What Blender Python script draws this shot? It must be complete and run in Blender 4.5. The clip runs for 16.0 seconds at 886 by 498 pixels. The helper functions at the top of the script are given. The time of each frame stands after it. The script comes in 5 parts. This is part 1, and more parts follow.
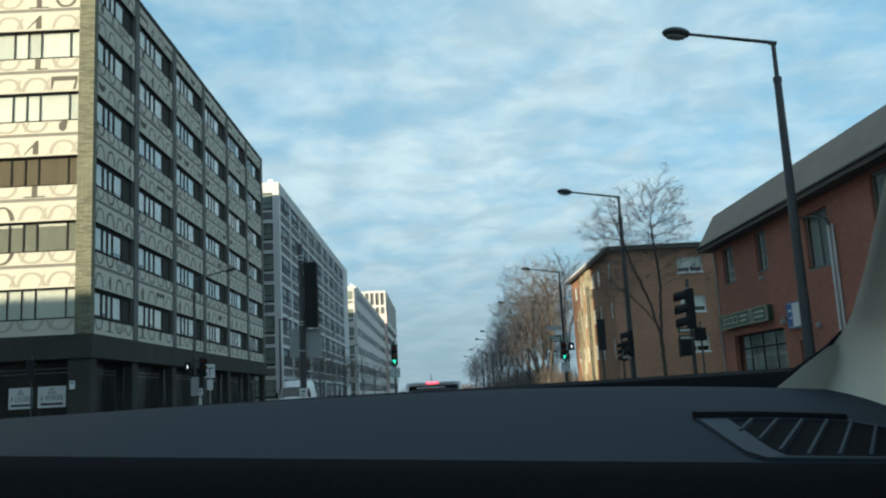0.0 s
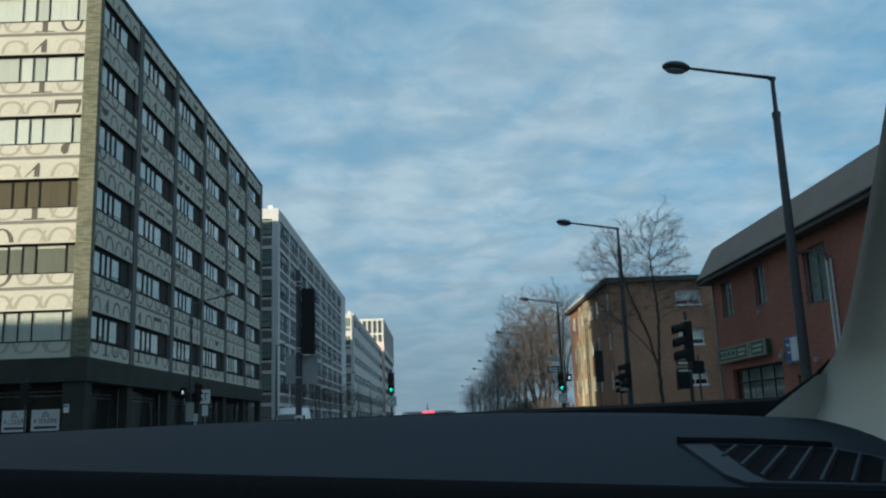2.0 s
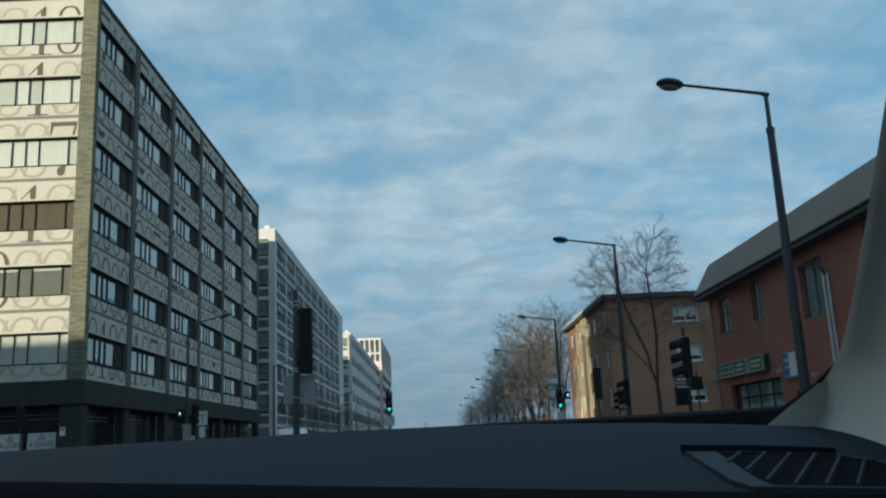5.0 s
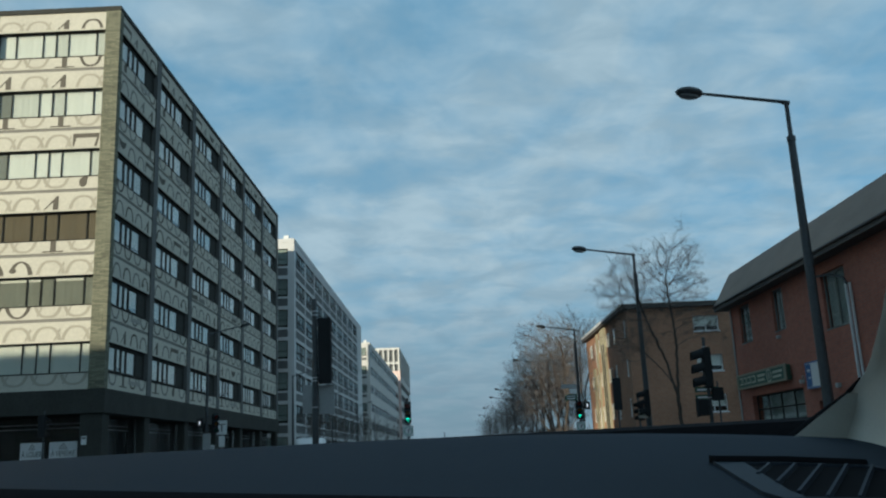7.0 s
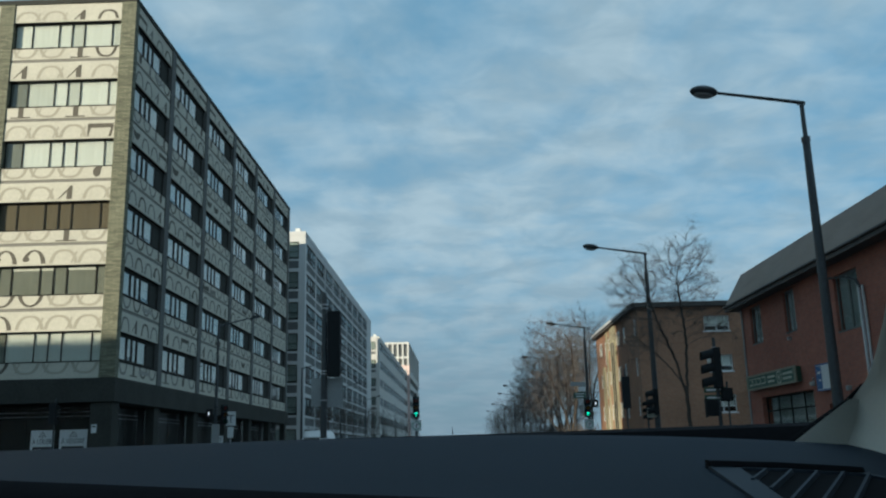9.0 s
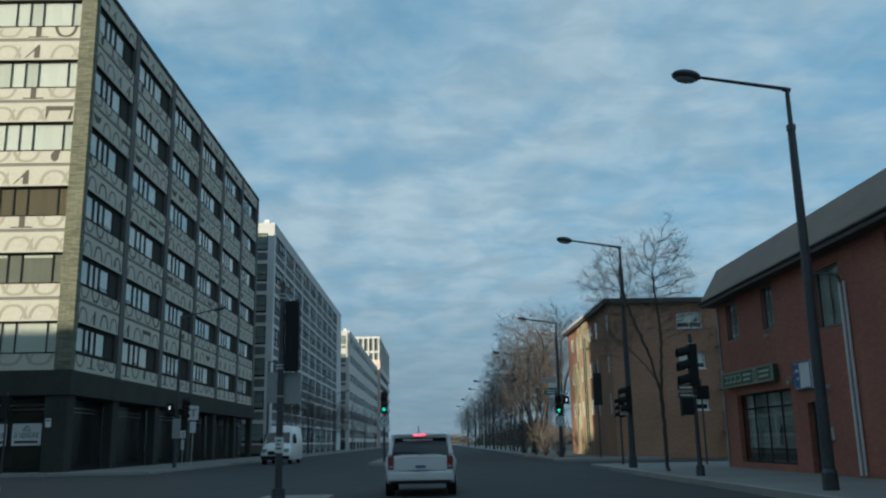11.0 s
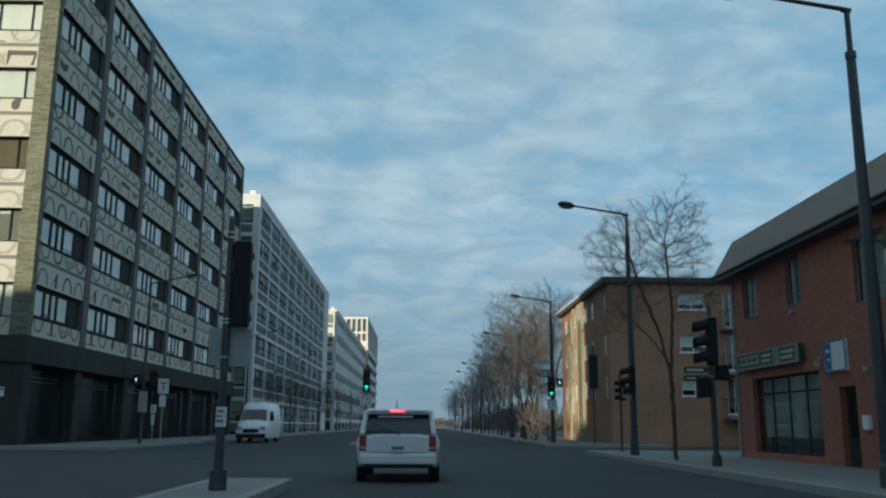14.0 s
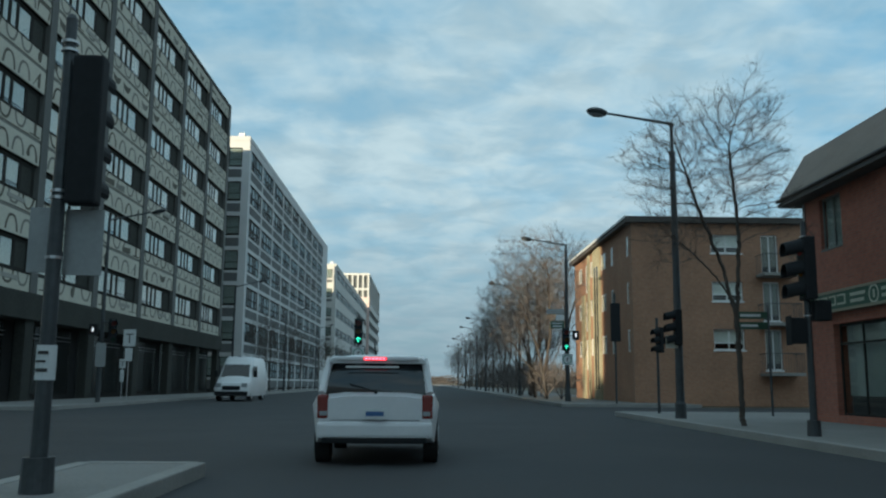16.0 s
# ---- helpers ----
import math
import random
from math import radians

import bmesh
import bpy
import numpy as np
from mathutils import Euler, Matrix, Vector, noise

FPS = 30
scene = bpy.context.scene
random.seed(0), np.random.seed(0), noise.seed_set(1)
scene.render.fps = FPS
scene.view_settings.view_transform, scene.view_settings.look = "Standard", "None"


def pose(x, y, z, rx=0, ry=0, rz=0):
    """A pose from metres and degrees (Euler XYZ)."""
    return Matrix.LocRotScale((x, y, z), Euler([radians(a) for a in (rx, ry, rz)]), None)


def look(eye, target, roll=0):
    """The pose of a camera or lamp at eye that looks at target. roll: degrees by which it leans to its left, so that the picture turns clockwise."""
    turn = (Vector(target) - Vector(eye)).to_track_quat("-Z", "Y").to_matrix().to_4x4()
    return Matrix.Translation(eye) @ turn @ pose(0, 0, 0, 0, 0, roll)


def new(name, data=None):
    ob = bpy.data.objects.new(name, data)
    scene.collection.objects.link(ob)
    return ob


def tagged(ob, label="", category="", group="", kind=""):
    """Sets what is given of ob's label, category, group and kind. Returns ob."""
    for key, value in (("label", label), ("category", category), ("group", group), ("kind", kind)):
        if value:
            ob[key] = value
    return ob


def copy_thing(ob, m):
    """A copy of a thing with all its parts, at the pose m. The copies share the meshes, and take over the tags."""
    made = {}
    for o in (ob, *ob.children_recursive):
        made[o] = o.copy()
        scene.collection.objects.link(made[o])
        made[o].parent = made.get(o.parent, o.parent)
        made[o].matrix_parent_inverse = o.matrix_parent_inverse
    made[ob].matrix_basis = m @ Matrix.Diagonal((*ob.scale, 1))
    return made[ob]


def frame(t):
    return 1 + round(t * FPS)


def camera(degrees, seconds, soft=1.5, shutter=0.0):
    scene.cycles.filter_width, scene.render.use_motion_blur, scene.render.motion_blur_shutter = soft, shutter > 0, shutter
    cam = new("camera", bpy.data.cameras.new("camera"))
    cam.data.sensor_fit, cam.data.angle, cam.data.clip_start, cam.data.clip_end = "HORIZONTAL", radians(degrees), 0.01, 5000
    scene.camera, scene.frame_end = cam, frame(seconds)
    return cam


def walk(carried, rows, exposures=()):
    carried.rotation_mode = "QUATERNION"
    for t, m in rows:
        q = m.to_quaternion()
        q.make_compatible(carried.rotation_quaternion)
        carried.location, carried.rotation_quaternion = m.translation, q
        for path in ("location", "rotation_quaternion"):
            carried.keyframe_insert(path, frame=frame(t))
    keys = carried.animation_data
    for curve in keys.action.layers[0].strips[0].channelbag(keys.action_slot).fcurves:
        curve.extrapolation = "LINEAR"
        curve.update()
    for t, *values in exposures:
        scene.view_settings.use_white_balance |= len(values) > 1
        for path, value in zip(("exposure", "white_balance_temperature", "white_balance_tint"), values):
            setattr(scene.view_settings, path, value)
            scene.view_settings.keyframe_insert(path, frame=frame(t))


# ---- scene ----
cam = camera(54.07, 16.0, soft=2.2)
PATH = [
    (0.0, pose(0.0, 0.0, 1.165, 99.394, 2.948, -0.1)),
    (0.5, pose(0.004, 0.0, 1.163, 105.665, 1.29, 2.43)),
    (1.0, pose(0.009, 0.0, 1.161, 101.569, 1.057, -0.542)),
    (1.5, pose(0.01, 0.0, 1.16, 102.082, 1.553, -0.472)),
    (2.0, pose(0.01, 0.0, 1.158, 101.282, 2.042, -0.333)),
    (2.5, pose(0.009, 0.0, 1.156, 101.21, 2.109, -0.202)),
    (3.0, pose(0.009, 0.0, 1.154, 101.598, 2.242, -0.238)),
    (3.5, pose(0.008, 0.0, 1.153, 101.241, 2.456, -0.831)),
    (4.0, pose(0.008, 0.0, 1.152, 101.781, 2.716, -0.949)),
    (5.25, pose(0.005, 0.0, 1.151, 102.657, 2.588, -0.248)),
    (6.5, pose(0.001, 0.0, 1.151, 103.534, 2.461, 0.453)),
    (7.0, pose(0.0, 0.0, 1.151, 103.191, 2.438, 0.774)),
    (7.5, pose(0.003, 0.0, 1.151, 102.897, 2.236, 1.329)),
    (8.0, pose(0.005, 0.0, 1.152, 102.09, 2.008, 1.427)),
    (8.5, pose(0.008, 0.0, 1.153, 101.525, 2.173, 1.319)),
    (9.0, pose(0.01, 0.0, 1.154, 102.899, 1.339, 1.272)),
    (9.5, pose(0.021, 0.03, 1.157, 102.856, 1.304, 1.048)),
    (10.0, pose(0.046, 0.14, 1.19, 102.755, 1.219, 0.514)),
    (10.5, pose(0.075, 0.52, 1.275, 102.634, 1.119, -0.123)),
    (11.0, pose(0.1, 1.1, 1.25, 102.533, 1.034, -0.657)),
    (11.5, pose(0.111, 1.636, 1.14, 102.49, 0.999, -0.881)),
    (12.0, pose(0.135, 1.931, 1.14, 103.663, 0.418, -1.032)),
    (12.5, pose(0.131, 2.28, 1.14, 103.557, 0.294, -1.173)),
    (13.0, pose(0.151, 2.715, 1.14, 104.683, -0.395, -1.195)),
    (13.5, pose(0.191, 3.391, 1.14, 103.184, -0.222, -0.867)),
    (14.0, pose(0.238, 4.372, 1.14, 101.488, -0.352, -1.506)),
    (14.5, pose(0.31, 5.688, 1.14, 100.505, -0.046, -1.783)),
    (15.0, pose(0.373, 7.159, 1.14, 97.93, 0.164, -2.745)),
    (15.5, pose(0.439, 8.73, 1.14, 98.314, -0.046, -2.263)),
    (16.0, pose(0.434, 10.487, 1.1, 98.781, -0.426, -1.322)),
]
EXPOSURES = [(0.0, 0.40, 6400, 8), (0.5, -0.02, 5980, 6), (1.0, -0.24, 5900, 8), (1.5, -0.14, 5970, 9), (4.0, -0.10, 6020, 9), (7.0, -0.20, 5960, 8), (9.0, -0.18, 5960, 8), (13.0, -0.18, 5980, 9), (14.0, -0.10, 6030, 8), (15.0, 0.02, 6220, 7), (15.5, 0.15, 6400, 8), (16.0, 0.18, 6420, 8)]
walk(cam, PATH, EXPOSURES)

# ---- light ----
SUN_AZ, SUN_EL = radians(45.0), radians(11.5)   # the light travels to +x and +y
sun_data = bpy.data.lights.new("sun", "SUN")
sun_data.energy, sun_data.angle, sun_data.color = 6.2, radians(0.6), (1.0, 0.865, 0.62)
sun = new("sun", sun_data)
sun.matrix_world = look((-40, -40, 16), (-40 + math.sin(SUN_AZ), -40 + math.cos(SUN_AZ), 16 - math.tan(SUN_EL)))

world = bpy.data.worlds.new("sky")
scene.world = world
world.use_nodes = True
wn, wl = world.node_tree.nodes, world.node_tree.links
wn.clear()
w_out = wn.new("ShaderNodeOutputWorld")
w_bg = wn.new("ShaderNodeBackground")
w_sky = wn.new("ShaderNodeTexSky")
w_sky.sky_type, w_sky.sun_disc = "NISHITA", False
w_sky.sun_elevation, w_sky.sun_rotation = SUN_EL, radians(225)
w_sky.air_density, w_sky.dust_density, w_sky.ozone_density = 1.0, 0.6, 1.5
SKY = 0.13
w_bg.inputs["Strength"].default_value = SKY
# clouds lie on a flat layer overhead: the way to the sky, cut by its height
w_co = wn.new("ShaderNodeTexCoord")
w_sep = wn.new("ShaderNodeSeparateXYZ")
wl.new(w_co.outputs["Generated"], w_sep.inputs[0])


def w_math(op, a, b=None, c=None):
    n = wn.new("ShaderNodeMath")
    n.operation = op
    for i, v in enumerate((a, b, c)):
        if v is None:
            continue
        if isinstance(v, (int, float)):
            n.inputs[i].default_value = v
        else:
            wl.new(v, n.inputs[i])
    return n.outputs[0]


w_h = w_math("ADD", w_math("MAXIMUM", w_sep.outputs[2], 0.0), 0.19)
w_cx = w_math("DIVIDE", w_sep.outputs[0], w_h)
w_cy = w_math("DIVIDE", w_sep.outputs[1], w_h)
w_cmb = wn.new("ShaderNodeCombineXYZ")
wl.new(w_cx, w_cmb.inputs[0])
wl.new(w_cy, w_cmb.inputs[1])


def w_noise(rot, scale, detail, rough, offset, warp):
    m = wn.new("ShaderNodeMapping")
    m.inputs["Location"].default_value = offset
    m.inputs["Rotation"].default_value = (0, 0, radians(rot))
    m.inputs["Scale"].default_value = scale
    wl.new(w_cmb.outputs[0], m.inputs[0])
    n = wn.new("ShaderNodeTexNoise")
    n.inputs["Scale"].default_value = 1.0
    n.inputs["Detail"].default_value = detail
    n.inputs["Roughness"].default_value = rough
    n.inputs["Distortion"].default_value = warp
    wl.new(m.outputs[0], n.inputs["Vector"])
    return n.outputs["Fac"]


def w_ramp(fac, a, b):
    r = wn.new("ShaderNodeMapRange")
    r.interpolation_type = "SMOOTHSTEP"
    r.inputs["From Min"].default_value, r.inputs["From Max"].default_value = a, b
    wl.new(fac, r.inputs["Value"])
    return r.outputs[0]


cl_rip = w_ramp(w_noise(9, (6.0, 9.5, 1), 3, 0.5, (3.1, 1.7, 0), 0.5), 0.36, 0.66)
cl_fine = w_ramp(w_noise(14, (12.5, 7.6, 1), 4, 0.55, (5.3, 0.4, 0), 0.3), 0.36, 0.66)
cl_mid = w_ramp(w_noise(12, (4.0, 3.3, 1), 4, 0.5, (9.4, 2.6, 0), 0.3), 0.34, 0.68)
cl_big = w_ramp(w_noise(10, (1.1, 1.0, 1), 3, 0.5, (7.7, 4.2, 0), 0.2), 0.30, 0.66)
cl_sum = w_math("ADD", w_math("ADD", w_math("MULTIPLY", cl_rip, 0.16), w_math("MULTIPLY", cl_fine, 0.12)), w_math("ADD", w_math("MULTIPLY", cl_mid, 0.36), w_math("MULTIPLY", cl_big, 0.34)))
cl = w_math("MINIMUM", w_math("ADD", cl_sum, 0.24), 1.0)
# the layer itself is uneven: grey where it is thick, whiter along the rolls
cl_roll = w_ramp(w_noise(6, (5.2, 6.0, 1), 4, 0.55, (1.3, 8.2, 0), 0.4), 0.34, 0.68)
w_tone = wn.new("ShaderNodeMix")
w_tone.data_type = "RGBA"
wl.new(cl_roll, w_tone.inputs["Factor"])
w_tone.inputs["A"].default_value = (2.70, 3.78, 4.34, 1)
w_tone.inputs["B"].default_value = (3.72, 4.78, 5.20, 1)
# thin haze towards the horizon evens the sky out
w_haze = w_ramp(w_sep.outputs[2], 0.24, -0.02)
w_blue = wn.new("ShaderNodeMix")
w_blue.data_type = "RGBA"
w_blue.inputs["Factor"].default_value = 0.64
wl.new(w_sky.outputs[0], w_blue.inputs["A"])
w_blue.inputs["B"].default_value = (0.50, 2.85, 4.6, 1)
w_mix = wn.new("ShaderNodeMix")
w_mix.data_type = "RGBA"
wl.new(cl, w_mix.inputs["Factor"])
wl.new(w_blue.outputs["Result"], w_mix.inputs["A"])
wl.new(w_tone.outputs["Result"], w_mix.inputs["B"])
w_low = wn.new("ShaderNodeMix")
w_low.data_type = "RGBA"
wl.new(w_math("MULTIPLY", w_haze, 0.75), w_low.inputs["Factor"])
wl.new(w_mix.outputs["Result"], w_low.inputs["A"])
w_low.inputs["B"].default_value = (1.52, 2.20, 2.66, 1)
wl.new(w_low.outputs["Result"], w_bg.inputs["Color"])
wl.new(w_bg.outputs[0], w_out.inputs[0])


# ---- materials ----
def mat(name, color, rough=0.7, metal=0.0, vary=0.25, scale=1.5, fine=18.0, bump=0.0, spec=0.5, stretch=(1, 1, 1), rnd=0.0):
    """A surface whose colour wanders at two scales, with fine relief."""
    m = bpy.data.materials.new(name)
    m.use_nodes = True
    n, l = m.node_tree.nodes, m.node_tree.links
    b = n["Principled BSDF"]
    b.inputs["Roughness"].default_value, b.inputs["Metallic"].default_value = rough, metal
    b.inputs["Specular IOR Level"].default_value = spec
    tc = n.new("ShaderNodeTexCoord")
    mp = n.new("ShaderNodeMapping")
    mp.inputs["Scale"].default_value = stretch
    l.new(tc.outputs["Object"], mp.inputs[0])
    big, small = n.new("ShaderNodeTexNoise"), n.new("ShaderNodeTexNoise")
    for t, s, d in ((big, scale, 4), (small, fine, 5)):
        t.inputs["Scale"].default_value, t.inputs["Detail"].default_value = s, d
        l.new(mp.outputs[0], t.inputs["Vector"])
    mx = n.new("ShaderNodeMath")
    mx.operation = "ADD"
    l.new(big.outputs["Fac"], mx.inputs[0])
    l.new(small.outputs["Fac"], mx.inputs[1])
    fac = mx.outputs[0]
    if rnd:
        oi = n.new("ShaderNodeObjectInfo")
        ad = n.new("ShaderNodeMath")
        ad.operation, ad.inputs[1].default_value = "MULTIPLY_ADD", rnd
        l.new(oi.outputs["Random"], ad.inputs[0])
        l.new(fac, ad.inputs[2])
        fac = ad.outputs[0]
    mr = n.new("ShaderNodeMapRange")
    mr.inputs["From Min"].default_value, mr.inputs["From Max"].default_value = 0.6, 1.4 + rnd
    mr.inputs["To Min"].default_value, mr.inputs["To Max"].default_value = 1 - vary, 1 + vary
    l.new(fac, mr.inputs["Value"])
    sc = n.new("ShaderNodeVectorMath")
    sc.operation = "SCALE"
    sc.inputs[0].default_value = color
    l.new(mr.outputs[0], sc.inputs["Scale"])
    l.new(sc.outputs[0], b.inputs["Base Color"])
    if bump:
        bp = n.new("ShaderNodeBump")
        bp.inputs["Strength"].default_value, bp.inputs["Distance"].default_value = 0.6, bump
        l.new(small.outputs["Fac"], bp.inputs["Height"])
        l.new(bp.outputs[0], b.inputs["Normal"])
    return m


def brick_mat(name, c1, c2, mortar, axis, w=0.21, h=0.075):
    """Brickwork in running bond on a wall that faces along the axis x or y; xy for courses that run round a corner."""
    m = mat(name, (1, 1, 1), 0.85, vary=0.22, scale=0.6, fine=6)
    n, l = m.node_tree.nodes, m.node_tree.links
    tc = n.new("ShaderNodeTexCoord")
    sp, cb = n.new("ShaderNodeSeparateXYZ"), n.new("ShaderNodeCombineXYZ")
    l.new(tc.outputs["Object"], sp.inputs[0])
    if axis == "xy":
        run = n.new("ShaderNodeMath")
        run.operation = "ADD"
        l.new(sp.outputs[0], run.inputs[0])
        l.new(sp.outputs[1], run.inputs[1])
        l.new(run.outputs[0], cb.inputs[0])
    else:
        l.new(sp.outputs[1 if axis == "x" else 0], cb.inputs[0])
    l.new(sp.outputs[2], cb.inputs[1])
    bt = n.new("ShaderNodeTexBrick")
    bt.inputs["Color1"].default_value, bt.inputs["Color2"].default_value, bt.inputs["Mortar"].default_value = (*c1, 1), (*c2, 1), (*mortar, 1)
    bt.inputs["Scale"].default_value, bt.inputs["Brick Width"].default_value, bt.inputs["Row Height"].default_value = 1.0, w, h
    bt.inputs["Mortar Size"].default_value, bt.inputs["Bias"].default_value = 0.010, -0.2
    l.new(cb.outputs[0], bt.inputs["Vector"])
    mu = n.new("ShaderNodeMix")
    mu.data_type, mu.blend_type = "RGBA", "MULTIPLY"
    mu.inputs["Factor"].default_value = 1
    b = n["Principled BSDF"]
    old = b.inputs["Base Color"].links[0].from_socket
    l.new(bt.outputs["Color"], mu.inputs["A"])
    l.new(old, mu.inputs["B"])
    l.new(mu.outputs["Result"], b.inputs["Base Color"])
    bp = n.new("ShaderNodeBump")
    bp.inputs["Strength"].default_value, bp.inputs["Distance"].default_value = 0.5, 0.01
    bp.invert = True
    l.new(bt.outputs["Fac"], bp.inputs["Height"])
    l.new(bp.outputs[0], b.inputs["Normal"])
    return m


def glass_mat(name, tint, floor=0.05, rough=0.03, power=4.0):
    """A window pane: clear, and the more of a mirror the flatter it is seen."""
    m = bpy.data.materials.new(name)
    m.use_nodes = True
    n, l = m.node_tree.nodes, m.node_tree.links
    n.clear()
    out, mix = n.new("ShaderNodeOutputMaterial"), n.new("ShaderNodeMixShader")
    tr, gl, lw = n.new("ShaderNodeBsdfTransparent"), n.new("ShaderNodeBsdfGlossy"), n.new("ShaderNodeLayerWeight")
    pw, ad = n.new("ShaderNodeMath"), n.new("ShaderNodeMath")
    tr.inputs[0].default_value = (*tint, 1)
    gl.inputs["Roughness"].default_value = rough
    lw.inputs["Blend"].default_value = 0.5
    pw.operation, pw.inputs[1].default_value = "POWER", power
    ad.operation, ad.inputs[1].default_value = "ADD", floor
    l.new(lw.outputs["Facing"], pw.inputs[0])
    l.new(pw.outputs[0], ad.inputs[0])
    l.new(ad.outputs[0], mix.inputs[0])
    l.new(tr.outputs[0], mix.inputs[1])
    l.new(gl.outputs[0], mix.inputs[2])
    l.new(mix.outputs[0], out.inputs[0])
    return m


def glow_mat(name, color, strength):
    m = bpy.data.materials.new(name)
    m.use_nodes = True
    b = m.node_tree.nodes["Principled BSDF"]
    b.inputs["Base Color"].default_value = (*color, 1)
    b.inputs["Emission Color"].default_value, b.inputs["Emission Strength"].default_value = (*color, 1), strength
    return m


ASPHALT = mat("asphalt", (0.036, 0.038, 0.041), 0.9, vary=0.3, scale=0.35, fine=40, bump=0.01)
CONCRETE = mat("pavement concrete", (0.20, 0.195, 0.185), 0.9, vary=0.2, scale=0.5, fine=25, bump=0.004)
KERB = mat("kerb concrete", (0.26, 0.255, 0.24), 0.9, vary=0.2, scale=1, fine=20)
SOIL = mat("soil", (0.10, 0.08, 0.05), 0.95, vary=0.4, scale=1, fine=12)
PANEL = mat("painted mural panel", (0.535, 0.515, 0.435), 0.8, vary=0.14, scale=0.35, fine=9)
SLATE = brick_mat("ledgestone", (0.225, 0.228, 0.155), (0.100, 0.104, 0.070), (0.055, 0.054, 0.042), "xy", 0.46, 0.085)
FASCIA = mat("dark fascia", (0.048, 0.050, 0.045), 0.85, vary=0.3, scale=0.5, fine=8, spec=0.15)
PIER = mat("weathered grey pier", (0.125, 0.128, 0.122), 0.85, vary=0.2, scale=0.4, fine=6, stretch=(1, 1, 0.3))
DIGIT_MID = mat("mid-tone mural paint", (0.198, 0.190, 0.168), 0.8, vary=0.1, scale=0.5)
DIGIT_FRONT = mat("front mural paint", (0.375, 0.350, 0.285), 0.8, vary=0.1, scale=0.5)
DIGIT_DARK = mat("brown mural paint", (0.105, 0.094, 0.074), 0.8, vary=0.15, scale=0.5)
DARKFRAME = mat("dark window metal", (0.034, 0.034, 0.031), 0.8, vary=0.25, scale=2, spec=0.1)
# near-black: the dimness of unlit rooms is put into this colour
ROOMSHADE = mat("painted room shade", (0.03, 0.03, 0.03), 0.9, vary=0.3, scale=0.3)
CURTAIN = mat("white curtain", (0.80, 0.82, 0.82), 0.9, vary=0.07, scale=1.5, fine=7, stretch=(3, 3, 0.2), rnd=0.4)
CURTAIN_SHEER = mat("sheer off-white curtain", (0.66, 0.68, 0.67), 0.9, vary=0.12, scale=1.5, fine=7, stretch=(3, 3, 0.2), rnd=0.4)
CURTAIN_TAN = mat("brown curtain", (0.16, 0.13, 0.095), 0.9, vary=0.2, scale=1.5, fine=7, stretch=(3, 3, 0.2))
CURTAIN_GREY = mat("grey blind", (0.22, 0.23, 0.21), 0.9, vary=0.15, scale=1.5, fine=7)
PANE = glass_mat("window glass", (0.92, 0.93, 0.90), 0.05)
BLIND_BLUE = mat("blue grey blind", (0.36, 0.42, 0.44), 0.9, vary=0.2, scale=1.0, fine=6, rnd=0.5)
BLIND_PALE = mat("pale roller blind", (0.62, 0.645, 0.64), 0.9, vary=0.14, scale=0.5, fine=4, rnd=0.8)
PANE_FAR = glass_mat("office window glass", (0.80, 0.86, 0.88), 0.05, 0.03, 14.0)
PINKBRICK = mat("pinkish facing brick", (0.74, 0.55, 0.50), 0.85, vary=0.2, scale=0.5, fine=5)
PANE_SHOP = glass_mat("dark shop glass", (0.72, 0.75, 0.75), 0.05, 0.25, 9.0)
BWALL = mat("grey precast", (0.61, 0.615, 0.61), 0.8, vary=0.13, scale=0.3, fine=10)
BSPAN = mat("grey spandrel", (0.15, 0.155, 0.155), 0.8, vary=0.2, scale=0.5, fine=10, spec=0.15)
BWHITE = mat("white precast", (0.62, 0.61, 0.58), 0.8, vary=0.08, scale=0.2, fine=6)
BRICK_X = brick_mat("red brick", (0.36, 0.118, 0.076), (0.275, 0.094, 0.064), (0.25, 0.145, 0.11), "x")
BRICK_Y = brick_mat("red brick end", (0.36, 0.118, 0.076), (0.275, 0.094, 0.064), (0.25, 0.145, 0.11), "y")
APT_X = brick_mat("orange brown brick", (0.375, 0.190, 0.112), (0.315, 0.152, 0.092), (0.32, 0.21, 0.145), "x")
APT_Y = brick_mat("orange brown brick front", (0.375, 0.190, 0.112), (0.315, 0.152, 0.092), (0.32, 0.21, 0.145), "y")
SHINGLE = mat("grey roof felt", (0.255, 0.21, 0.178), 0.9, vary=0.18, scale=0.7, fine=14, bump=0.01, stretch=(1, 1, 3))
EAVE = mat("dark eave", (0.07, 0.062, 0.056), 0.7, vary=0.2)
WHITEPAINT = mat("white paint", (0.72, 0.73, 0.72), 0.5, vary=0.08)
POLE = mat("dark painted steel", (0.055, 0.062, 0.067), 0.5, metal=0.2, vary=0.3, scale=1.2, fine=14)
SIGNAL = mat("black signal housing", (0.018, 0.020, 0.022), 0.7, vary=0.2, spec=0.2)
STEEL = mat("galvanised band", (0.50, 0.51, 0.52), 0.4, metal=0.9, vary=0.2)
SIGNBACK = mat("sign back aluminium", (0.32, 0.335, 0.335), 0.55, metal=0.3, vary=0.12, scale=2)
SIGNWHITE = mat("white sign sheet", (0.66, 0.68, 0.68), 0.5, vary=0.08)
SIGNGREEN = mat("green sign sheet", (0.028, 0.085, 0.055), 0.5, vary=0.15)
LETTER = mat("weathered cream lettering", (0.44, 0.45, 0.37), 0.7, vary=0.2)
